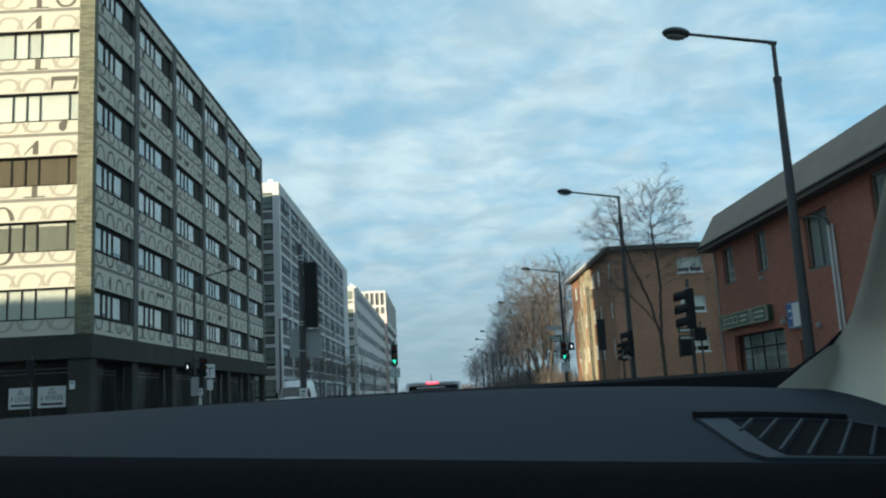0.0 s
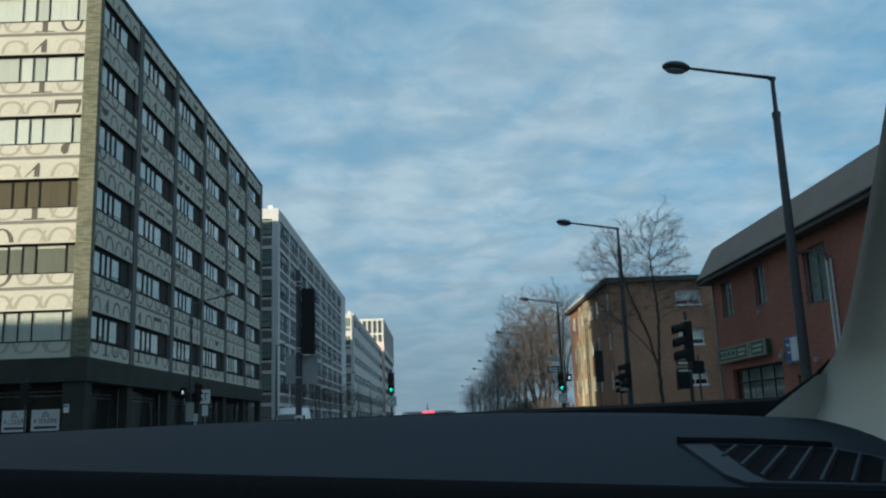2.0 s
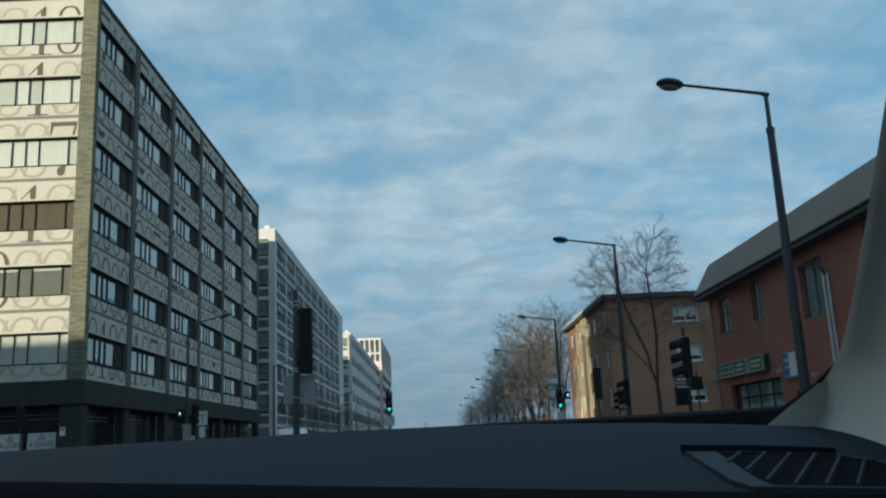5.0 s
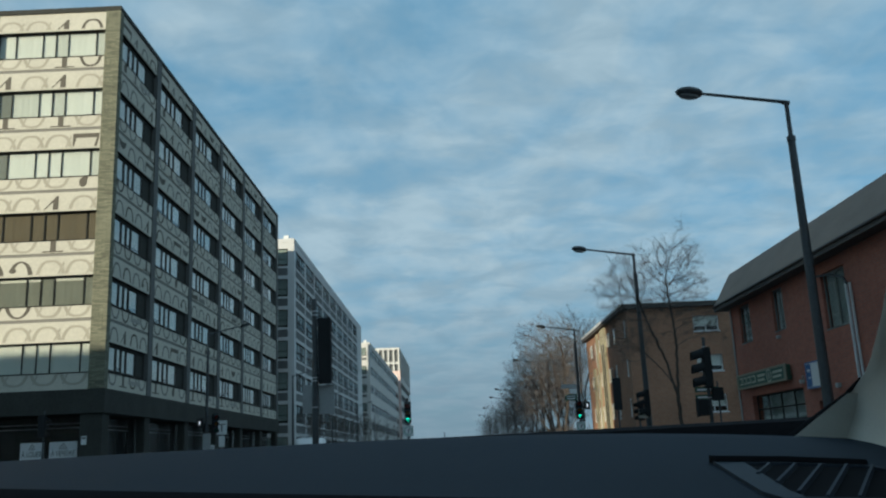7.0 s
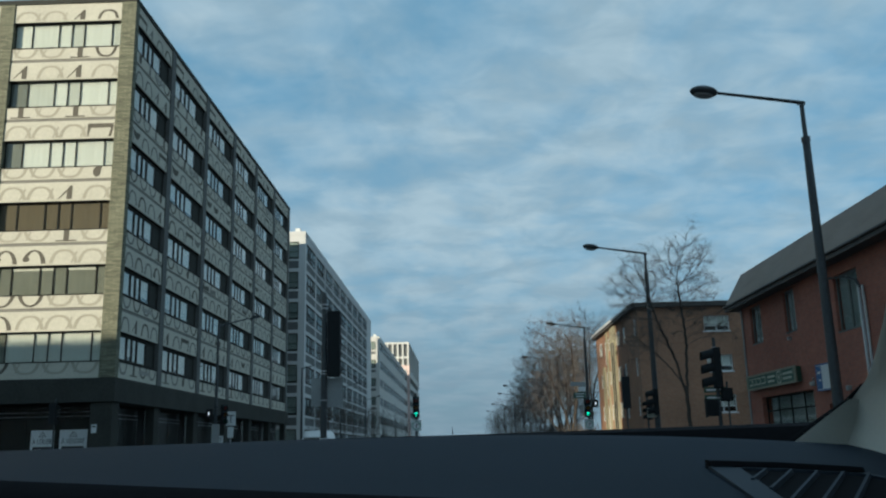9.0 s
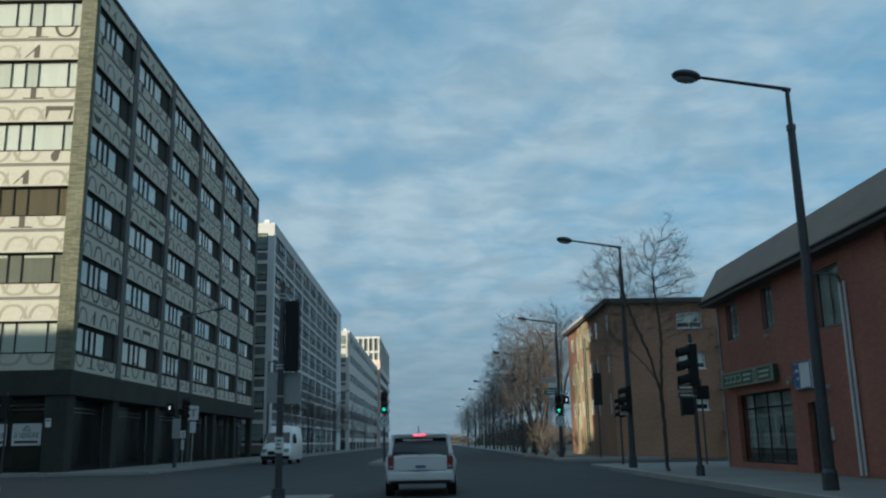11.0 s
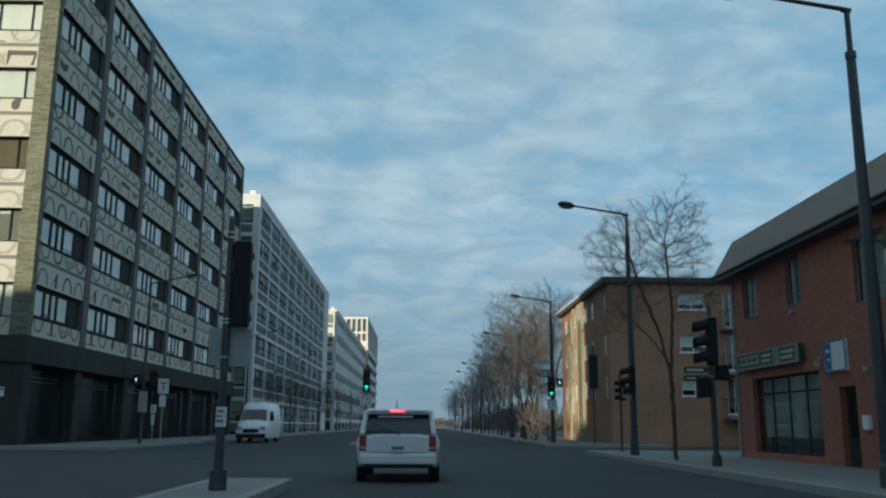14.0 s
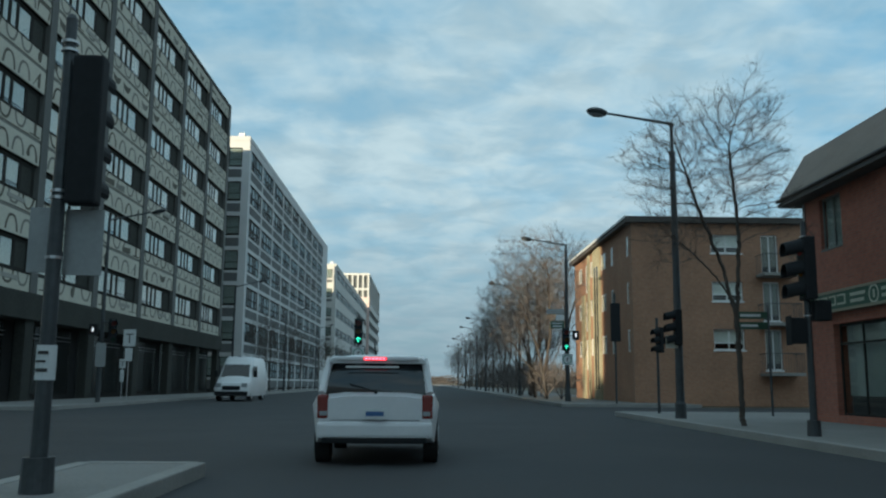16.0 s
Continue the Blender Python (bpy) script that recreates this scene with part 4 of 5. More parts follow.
        for x in (6.72, 8.58):
            tube(rail, (x, -1.2, z + 1.0), (x, 0, z + 1.0), 0.02, seg=6)
            for i in range(6):
                tube(rail, (x, -0.2 * i - 0.1, z), (x, -0.2 * i - 0.1, z + 1.0), 0.009, seg=5)
        part("railing", rail, POLE, bal)
    # buff stair bay on the street side, tree shade darkened into its colour
    part("stair_bay", boxes((-0.14, -0.004, 8.1, 10.2, 0.0, H)), BAY_SHADED, b, "buff vertical band beside the stairs")
    for u in (8.5, 9.25):
        part("stair_window", boxes((-0.155, -0.141, u, u + 0.4, 0.8, H - 1.2)), CARGLASS, b, "tall dark strip window")
    part("stair_bay", boxes((-0.10, -0.004, 11.6, 12.25, 0.0, H)), BAY_SHADED, b, "narrow buff vertical band")
    part("stair_bay", boxes((-0.12, -0.004, 13.3, 14.4, 0.0, H - 2.6)), BAY_SHADED, b, "buff vertical band")
    return b


flats()


# ---- street lamps ----
def street_lamp():
    s = thing("street_lamp", "tall dark steel street lamp with a flat oval head", "street lamp", "street lamps along the boulevard")
    part("base", tubes(((0, 0, 0), (0, 0, 0.5), 0.17, 0.16), ((0, 0, 0.5), (0, 0, 0.6), 0.16, 0.12)), POLE, s)
    part("pole", tubes(((0, 0, 0.55), (0, 0, 7.95), 0.125, 0.085), seg=12), POLE, s, smooth=True)
    part("collar", tubes(((0, 0, 7.88), (0, 0, 8.0), 0.10, 0.10), seg=12), POLE, s)
    part("upper_pole", tubes(((0, 0, 7.95), (0, 0, 8.86), 0.055, 0.05), ((-0.09, 0, 8.86), (0.07, 0, 8.83), 0.055, 0.055), seg=10), POLE, s)
    part("arm", tubes(((-0.02, 0, 8.86), (-2.0, 0, 9.17), 0.045, 0.035), seg=8), POLE, s)
    head = part("head", ball(bmesh.new(), (-2.25, 0, 9.20), 0.33, 0.24, 0.125, tilt=0.15), POLE, s, "flat oval lamp head", smooth=True)
    part("lens", ball(bmesh.new(), (-2.27, 0, 9.115), 0.24, 0.17, 0.06, tilt=0.15), LAMPGLASS, head, smooth=True)
    return s


lamp = street_lamp()
lamp.matrix_basis = pose(8.18, 19.29, 0.0)
for x, y in ((7.87, 35.73), (8.49, 59.1), (8.3, 81.5), (8.3, 120.0), (8.3, 138.0), (8.3, 172.0), (8.3, 205.0)):
    copy_thing(lamp, pose(x, y, 0.05))


def tilted_lamp():
    s = thing("street_lamp", "slim dark street lamp with a rising straight arm", "street lamp", "street lamps of the far side")
    part("pole", tubes(((0, 0, 0), (0, 0, 8.3), 0.11, 0.06), seg=10), POLE, s)
    part("arm", tubes(((0, 0, 8.2), (1.55, 0.9, 8.75), 0.045, 0.035), seg=8), POLE, s)
    head = part("head", ball(bmesh.new(), (1.9, 1.05, 8.83), 0.36, 0.2, 0.09, tilt=-0.25), POLE, s, smooth=True)
    part("lens", ball(bmesh.new(), (1.9, 1.05, 8.78), 0.24, 0.14, 0.06, tilt=-0.25), LAMPGLASS, head)
    return s


l2 = tilted_lamp()
l2.matrix_basis = pose(-13.96, 49.85, 0.15)
for x, y in ((-14.2, 78.0), (-14.3, 104.0), (-14.3, 131.0), (-14.3, 160.0), (-14.3, 190.0)):
    copy_thing(l2, pose(x, y, 0.15))


# ---- traffic signals ----
def disc(bm, c, r, axis_y, n=18):
    """A disc that faces -y at depth axis_y."""
    vs = [bm.verts.new((c[0] + r * math.cos(2 * math.pi * i / n), axis_y, c[1] + r * math.sin(2 * math.pi * i / n))) for i in range(n)]
    bm.faces.new(vs)
    return bm


def visor(bm, cx, cz, r, y0, depth, n=14):
    """A tunnel visor, open below, that points to -y."""
    a0, a1 = radians(-35), radians(215)
    rings = []
    for y, rr, dz in ((y0, r, 0), (y0 - depth, r * 0.96, 0.07), (y0 - depth, r * 0.89, 0.07), (y0, r * 0.95, 0)):
        rings.append([(cx + rr * math.cos(a0 + (a1 - a0) * i / n), y, cz - dz + rr * math.sin(a0 + (a1 - a0) * i / n)) for i in range(n + 1)])
    return loft(bm, rings, closed=False)


def arrow_bm(cx, cz, r, y):
    bm = bmesh.new()
    bm.faces.new([bm.verts.new((cx + u * r, y, cz + v * r)) for u, v in ((0, 0.9), (0.8, 0.1), (0.55, -0.12), (0.0, 0.5), (-0.55, -0.12), (-0.8, 0.1))])
    bm.faces.new([bm.verts.new((cx + u * r, y - 0.002, cz + v * r)) for u, v in ((-0.14, -0.9), (0.14, -0.9), (0.14, 0.55), (-0.14, 0.55))])
    return bm


def signal_head(parent, m, lit="arrow", size=1.0):
    """Three lenses in a black housing that faces -y before m."""
    h = part("signal_head", boxes((-0.17, 0.17, 0.0, 0.2, -0.54, 0.54), bevel=0.03), SIGNAL, parent)
    h.matrix_basis = m @ Matrix.Scale(size, 4)
    vz = bmesh.new()
    for z in (0.36, 0.0, -0.36):
        visor(vz, 0, z, 0.155, 0.0, 0.30)
    part("visor", vz, SIGNAL, h)
    part("red_lens", disc(bmesh.new(), (0, 0.36), 0.14, -0.01), LENS_RED_OFF, h)
    part("amber_lens", disc(bmesh.new(), (0, 0.0), 0.14, -0.01), LENS_AMBER_OFF, h)
    part("green_lens", disc(bmesh.new(), (0, -0.36), 0.14, -0.01), LENS_GREEN_OFF, h)
    if lit == "arrow":
        part("green_arrow", arrow_bm(0, -0.36, 0.135, -0.02), LENS_GREEN, h, "lit green arrow")
    return h


def round_sign(parent, m, w=0.6):
    """A white square sign with a green ring and a black arrow."""
    s = part("turn_sign", boxes((-w / 2, w / 2, 0.0, 0.015, -w / 2, w / 2), bevel=0.004), SIGNWHITE, parent, "white turn sign with a green ring")
    s.matrix_basis = m
    bm = bmesh.new()
    for q in ring(0, 0, w * 0.42, w * 0.42, w * 0.34, w * 0.34, n=24):
        bm.faces.new([bm.verts.new((u, -0.004, v)) for u, v in q])
    part("ring", bm, SIGNTEAL, s)
    part("arrow", boxes((-w * 0.04, w * 0.04, -0.004, -0.001, -w * 0.22, w * 0.1), (-w * 0.04, w * 0.2, -0.0045, -0.001, w * 0.06, w * 0.14)), INK, s)
    return s


def bands(parent, r, *zs):
    for z in zs:
        part("steel_band", tubes(((0, 0, z - 0.012), (0, 0, z + 0.012), r), seg=12), STEEL, parent)


def median_signal():
    """The pole on the median whose signal faces the oncoming side."""
    s = thing("traffic_signal", "black signal pole with a boxy signal and grey sign backs", "traffic light")
    at(s, -2.84, 18.17, 0.15)
    part("pole", tubes(((0, 0, 0), (0, 0, 4.24), 0.075, 0.05), ((0, 0, 0), (0, 0, 0.3), 0.14, 0.13), seg=14), POLE, s, smooth=False)
    part("cap", tubes(((0, 0, 4.24), (0, 0, 4.29), 0.056, 0.03), seg=12), POLE, s)
    h = part("signal_head", boxes((0.07, 0.345, -0.09, 0.10, 2.50, 3.88), bevel=0.03), SIGNAL, s, "long black signal box")
    bm = bmesh.new()
    for k in range(4):
        visor_bm = bm
        rings = []
        z = 2.68 + 0.34 * k
        for yy, rr in ((0.10, 0.12), (0.33, 0.123), (0.33, 0.113), (0.10, 0.113)):
            rings.append([(0.207 + rr * math.cos(radians(-35 + 250 * i / 12)), yy, z + rr * math.sin(radians(-35 + 250 * i / 12))) for i in range(13)])
        loft(visor_bm, rings, closed=False)
    part("visor", bm, SIGNAL, h)
    for q in ((0.0, 0.12, -0.03, 0.03, 3.80, 3.86), (0.0, 0.12, -0.03, 0.03, 2.56, 2.62)):
        part("bracket", boxes(q), POLE, h)
    part("sign_back", boxes((-0.28, 0.02, 0.085, 0.10, 1.90, 2.49), bevel=0.004), SIGNBACK, s, "grey back of a road sign")
    part("sign_back", boxes((0.03, 0.38, 0.105, 0.12, 1.88, 2.48), bevel=0.004), SIGNBACK, s, "grey back of a road sign")
    bands(s, 0.078, 4.02, 3.94, 2.62, 2.56, 2.02)
    st = part("sticker", tubes(((0, 0, 0.95), (0, 0, 1.25), 0.083), seg=14), SIGNWHITE, s, "torn white stickers round the pole")
    for q in ((-0.05, 0.05, -0.0865, -0.0825, 1.02, 1.05), (-0.05, 0.03, -0.0865, -0.0825, 1.1, 1.12), (-0.04, 0.05, -0.0865, -0.0825, 1.17, 1.2)):
        part("printed_bar", boxes(q), INK, st)
    return s


median_signal()


def far_signal(x, y):
    s = thing("traffic_signal", "black signal on a slim pole showing a green arrow", "traffic light", "signals across the junction")
    at(s, x, y, 0.15)
    part("pole", tubes(((0, 0, 0), (0, 0, 4.3), 0.07, 0.055), seg=10), POLE, s)
    signal_head(s, pose(0, -0.14, 3.45), "arrow", 1.15)
    round_sign(s, pose(0, -0.1, 2.35), 0.62)
    return s


far_signal(-2.75, 53.4)


def pole_signal():
    """The signal and plates that hang on the lamp pole at the far corner."""
    s = thing("traffic_signal", "black signal with a green arrow strapped to a lamp pole", "traffic light", "signals across the junction")
    at(s, 8.49, 59.1, 0)
    signal_head(s, pose(-0.12, -0.38, 3.55), "arrow", 1.15)
    for q in ((-0.06, 0.02, -0.2, 0.05, 3.9, 3.96), (-0.06, 0.02, -0.2, 0.05, 3.1, 3.16)):
        part("bracket", boxes(q), POLE, s)
    w = part("walk_signal", boxes((0.28, 0.62, -0.3, -0.06, 3.55, 4.05), bevel=0.02), SIGNAL, s)
    part("walk_lamp", boxes((0.40, 0.48, -0.305, -0.301, 3.70, 3.9)), LENS_WHITE, w)
    part("arm", boxes((0.02, 0.35, -0.16, -0.1, 3.75, 3.8)), POLE, s)
    round_sign(s, pose(-0.05, -0.2, 2.45), 0.62)
    part("name_plate", boxes((-1.15, -0.15, -0.03, 0.0, 4.98, 5.26), bevel=0.005), SIGNBACK, s, "pale grey street plate")
    part("name_plate", boxes((-0.95, -0.15, -0.03, 0.0, 4.18, 4.58), bevel=0.005), SIGNGREEN, s, "green street plate")
    for q in ((-0.86, -0.26, -0.036, -0.031, 4.43, 4.49), (-0.8, -0.3, -0.036, -0.031, 4.26, 4.34)):
        part("printed_bar", boxes(q), SIGNWHITE, s)
    part("sign_board", boxes((-0.62, -0.15, -0.03, 0.0, 4.64, 4.94)), SIGNWHITE, s)
    return s


pole_signal()


def corner_signal():
    """The near right signal: it faces the cross street."""
    s = thing("traffic_signal", "black three-lens signal on a pole, turned to the cross street", "traffic light")
    at(s, 7.92, 27.23, 0.15)
    part("pole", tubes(((0, 0, 0), (0, 0, 4.16), 0.07, 0.05), ((0, 0, 0), (0, 0, 0.3), 0.13, 0.12), seg=12), POLE, s)
    signal_head(s, pose(-0.1, -0.04, 3.22, 0, 0, -92), "", 1.15)
    w = part("walk_signal", boxes((-0.42, -0.1, -0.2, 0.02, 1.75, 2.25), bevel=0.03), SIGNAL, s)
    part("visor", boxes((-0.44, -0.42, -0.22, 0.02, 1.72, 2.28)), SIGNAL, w)
    part("walk_signal", boxes((0.1, 0.42, -0.14, 0.12, 2.2, 2.6), bevel=0.03), SIGNAL, s)
    bands(s, 0.073, 3.86, 2.75, 2.3)
    return s


corner_signal()


def plate_pole():
    s = thing("street_sign", "dark street plate on a short pole by the crossing", "sign")
    at(s, 11.0, 38.0, 0.15)
    part("pole", tubes(((0.45, 0, 0), (0.45, 0, 3.5), 0.04), seg=8), POLE, s)
    part("plate", boxes((-0.55, 0.42, -0.02, 0.0, 3.05, 3.28)), SIGNGREEN, s)
    part("plate", boxes((-0.55, 0.42, -0.02, 0.0, 2.72, 2.95)), SIGNGREEN, s)
    for q in ((-0.45, 0.2, -0.026, -0.021, 3.12, 3.2), (-0.45, 0.1, -0.026, -0.021, 2.8, 2.87)):
        part("printed_bar", boxes(q), SIGNWHITE, s)
    return s


plate_pole()


def side_heads(x, y, z, rz, name_label):
    s = thing("traffic_signal", name_label, "traffic light")
    at(s, x, y, 0)
    signal_head(s, pose(0, -0.16, z, 0, 0, rz), "", 0.95)
    for q in ((-0.04, 0.04, -0.14, 0.06, z + 0.3, z + 0.36), (-0.04, 0.04, -0.14, 0.06, z - 0.36, z - 0.3)):
        part("bracket", boxes(q), POLE, s)
    return s


side_heads(7.72, 35.73, 2.75, -88, "black signal strapped to a lamp pole facing the side street")


def lone_signal(x, y, zc, rz, label, size=1.0):
    s = thing("traffic_signal", label, "traffic light")
    at(s, x, y, 0.15)
    part("pole", tubes(((0, 0, 0), (0, 0, zc + 0.75), 0.05, 0.045), seg=8), POLE, s)
    signal_head(s, pose(0, -0.1, zc, 0, 0, rz), "", size)
    return s


lone_signal(-20.28, 43.6, 3.1, 175, "black signal on a slim pole before the shops")
lone_signal(8.4, 40.0, 2.45, -62, "black signal on a slim pole, all lenses dark", 0.8)


def pole_plate():
    s = thing("notice_plate", "small cream plate strapped to a lamp pole", "sign")
    at(s, 7.87, 35.73, 2.15)
    part("plate", boxes((-0.42, -0.06, -0.16, -0.145, 0.0, 0.36), bevel=0.004), PANEL, s)
    part("strap", boxes((-0.14, 0.0, -0.144, -0.10, 0.16, 0.20)), STEEL, s)
    return s


pole_plate()


def signal_back(x, y, z0, z1):
    s = thing("traffic_signal", "tall black signal box on a slim pole, seen from behind", "traffic light")
    at(s, x, y, 0.15)
    part("pole", tubes(((0, 0, 0), (0, 0, z1 + 0.5), 0.05), seg=8), POLE, s)
    part("signal_head", boxes((-0.24, 0.24, -0.2, 0.02, z0, z1), bevel=0.03), SIGNAL, s)
    part("visor", boxes((-0.16, 0.16, 0.02, 0.28, z0 + 0.2, z0 + 0.24), (-0.16, 0.16, 0.02, 0.28, z1 - 0.3, z1 - 0.26)), SIGNAL, s)
    return s


signal_back(10.2, 54.6, 3.1, 5.05)


# left far corner: signal, plates and bills
def left_corner():
    s = thing("traffic_signal", "dark signal cluster strapped to a far lamp pole", "traffic light")
    at(s, -13.96, 49.85, 0)
    signal_head(s, pose(0.55, -0.2, 3.3, 0, 0, 30), "", 1.0)
    for q in ((0.0, 0.6, -0.12, 0.0, 3.65, 3.7), (0.0, 0.6, -0.12, 0.0, 2.9, 2.95)):
        part("bracket", boxes(q), POLE, s)
    w = part("walk_signal", boxes((-0.5, -0.15, -0.25, -0.02, 3.1, 3.6), bevel=0.02), SIGNAL, s)
    part("walk_lamp", boxes((-0.36, -0.29, -0.255, -0.251, 3.25, 3.43)), LENS_WHITE, w)
    part("arm", boxes((-0.2, 0.0, -0.1, -0.04, 3.3, 3.35)), POLE, s)
    part("plate", boxes((-0.15, 0.3, -0.2, -0.18, 1.7, 2.75), bevel=0.005), SIGNBACK, s)
    return s


left_corner()


def parking_sign(x, y, z, w, h, label="white parking plates on a thin post"):
    s = thing("parking_sign", label, "sign", "road signs")
    at(s, x, y, 0.15)
    part("post", tubes(((0, 0, 0), (0, 0, z + h / 2), 0.03), seg=8), STEEL, s)
    p = part("plate", boxes((-w / 2, w / 2, -0.05, -0.035, z - h / 2, z + h / 2), bevel=0.004), SIGNWHITE, s)
    part("printed_bar", boxes((-w * 0.32, w * 0.32, -0.055, -0.051, z + h * 0.18, z + h * 0.24), (-w * 0.05, w * 0.05, -0.055, -0.051, z - h * 0.3, z + h * 0.18)), INK, p)
    part("plate", boxes((-w * 0.3, w * 0.3, -0.05, -0.035, z - h / 2 - 0.75, z - h / 2 - 0.1), bevel=0.004), SIGNWHITE, s)
    return s


parking_sign(-14.44, 55.05, 3.1, 0.62, 0.85)
parking_sign(-16.4, 60.0, 1.9, 0.35, 0.5)


# ---- bare trees ----
def tree_data(seed, stems, lobes, count, step, tip, fine, fine_len, hold, rise):
    """Limbs and twigs of a bare tree that grows from its stems into the lobes of its crown: lists of (start, end, r0, r1).
    stems: lines of points; lobes: (centre, half sizes); fine: the last twigs on each thin shoot, and their length;
    hold: how straight a branch runs on; rise: how much it strives upwards."""
    g = np.random.RandomState(seed)
    pos, par, kids = [], [], []

    def add(p, k):
        pos.append(np.array(p, float))
        par.append(k)
        kids.append(0)
        if k >= 0:
            kids[k] += 1
        return len(pos) - 1

    for line in stems:
        k = -1 if not pos else min(range(len(pos)), key=lambda q: float(np.sum((pos[q] - np.array(line[0])) ** 2)))
        if k < 0:
            k = add(line[0], -1)
        for a, c in zip(line, line[1:]):
            a, c = np.array(a, float), np.array(c, float)
            n = max(1, int(np.linalg.norm(c - a) / step))
            for i in range(n):
                k = add(a + (c - a) * (i + 1) / n + g.normal(0, step * 0.10, 3), k)
    volume = [h[0] * h[1] * h[2] for _, h in lobes]
    goals = []
    for (c, h), vol in zip(lobes, volume):
        n = int(count * vol / sum(volume))
        v = g.normal(0, 1, (n, 3))
        v = v / np.linalg.norm(v, axis=1)[:, None]
        reach = np.array([0.92 + 0.42 * noise.noise(Vector(q) * 2.2 + Vector((seed, 0, 0))) for q in v])[:, None]
        goals.append(v * reach * g.uniform(0.05, 1, (n, 1)) ** 0.45 * np.array(h) + np.array(c))
    goals = np.concatenate(goals)
    near, dist = np.zeros(len(goals), int), np.full(len(goals), 1e9)
    fresh = 0
    for _ in range(90):
        for k in range(fresh, len(pos)):
            d = np.linalg.norm(goals - pos[k], axis=1)
            hit = d < dist
            dist[hit], near[hit] = d[hit], k
        fresh = len(pos)
        live = dist > step * 1.6
        if not live.any():
            break
        goals, near, dist = goals[live], near[live], dist[live]
        for k in np.unique(near):
            if kids[k] > 2:
                continue
            pull = goals[near == k] - pos[k]
            pull = (pull / np.linalg.norm(pull, axis=1)[:, None]).sum(axis=0)
            along = pos[k] - pos[par[k]] if par[k] >= 0 else np.array((0, 0, step))
            pull = pull / (np.linalg.norm(pull) + 1e-6) + along / step * hold + np.array((0, 0, rise)) + g.normal(0, 0.14, 3)
            add(pos[k] + pull / (np.linalg.norm(pull) + 1e-6) * step, k)
    load = np.zeros(len(pos))
    for k in range(len(pos) - 1, -1, -1):
        load[k] = max(load[k], tip ** 2.1)
        if par[k] >= 0:
            load[par[k]] += load[k]
    rad = load ** (1 / 2.1)
    limbs, twigs = [], []
    for k in range(1, len(pos)):
        p, q = Vector(pos[par[k]]), Vector(pos[k])
        (limbs if rad[k] > tip * 4.5 else twigs).append((p, q, min(rad[par[k]], rad[k] * 1.25), rad[k]))
        if rad[k] < tip * 3.0:
            for _ in range(fine):
                d = ((q - p).normalized() * 0.8 + Vector(g.normal(0, 0.55, 3)) + Vector((0, 0, 0.15))).normalized()
                e = p.lerp(q, g.uniform(0, 1))
                length = fine_len * g.uniform(0.5, 1.3)
                mid = e + d * length * 0.5
                d = (d + Vector(g.normal(0, 0.25, 3))).normalized()
                twigs += [(e, mid, tip * 0.62, tip * 0.5), (mid, mid + d * length * 0.5, tip * 0.5, tip * 0.3)]
    return limbs, twigs


def sticks_mesh(name, sticks, seg, material):
    vs, fs = [], []
    for p, q, a, b in sticks:
        m = (q - p).to_track_quat("Z", "Y").to_matrix()
        n0 = len(vs)
        for c, rr in ((p, a), (q, b)):
            for i in range(seg):
                t = 2 * math.pi * i / seg
                vs.append(c + m @ Vector((rr * math.cos(t), rr * math.sin(t), 0)))
        for i in range(seg):
            j = (i + 1) % seg
            fs.append((n0 + i, n0 + j, n0 + seg + j, n0 + seg + i))
    me = bpy.data.meshes.new(name)
    me.from_pydata([tuple(v) for v in vs], [], fs)
    me.materials.append(material)
    return me


def tree(label, seed, twig_mat, stems, lobes, count, step, tip, fine=3, fine_len=0.35, hold=0.8, rise=0.2):
    t = thing("tree", label, "tree", "bare street trees")
    limbs, twigs = tree_data(seed, stems, lobes, count, step, tip, fine, fine_len, hold, rise)
    part("trunk", sticks_mesh("trunk", limbs, 7, BARK), None, t)
    part("crown", sticks_mesh("crown", twigs, 3, twig_mat), None, t, "crown of bare twigs")
    return t


big = tree("tall bare street tree with forking stems", 11, TWIG,
           [[(0, 0, 0), (-0.04, 0, 2.6), (0.06, -0.1, 4.6), (-0.1, -0.1, 6.8)], [(-0.04, 0, 2.6), (-0.35, 0.1, 4.0), (-0.85, 0.1, 5.3), (-1.15, 0.1, 6.3)], [(0, 0, 2.9), (-0.6, 0, 3.7), (-1.3, 0.2, 4.5)]],
           [((-1.45, 0, 6.3), (1.35, 1.4, 1.9)), ((0.15, 0, 6.7), (1.4, 1.4, 2.05)), ((-1.5, 0, 4.6), (1.1, 1.0, 0.9)), ((1.1, 0, 5.2), (1.0, 0.8, 0.9))], 2200, 0.115, 0.0036, 4, 0.36)
big.matrix_basis = pose(8.05, 31.3, 0.1)
bushy = tree("bare spreading tree with dense mauve-brown twigs", 5, TWIG_SUNLIT,
             [[(0, 0, 0), (-0.2, 0, 1.6), (-0.6, 0.1, 3.4), (-1.7, 0.1, 6.4)], [(-0.2, 0, 1.6), (0.3, -0.2, 4.2), (0.1, 0, 8.6)], [(-0.2, 0, 1.2), (-1.5, 0.4, 2.6), (-2.7, 0.4, 4.6)], [(0, 0, 1.4), (1.0, 0.3, 3.6), (1.6, 0.4, 6.0)]],
             [((-0.7, 0, 7.6), (3.3, 3.1, 3.9)), ((-2.3, 0, 4.6), (2.1, 2.0, 2.2))], 1900, 0.24, 0.0068, 4, 0.6, 0.5, 0.04)
bushy.matrix_basis = pose(8.5, 67.5, 0.1)
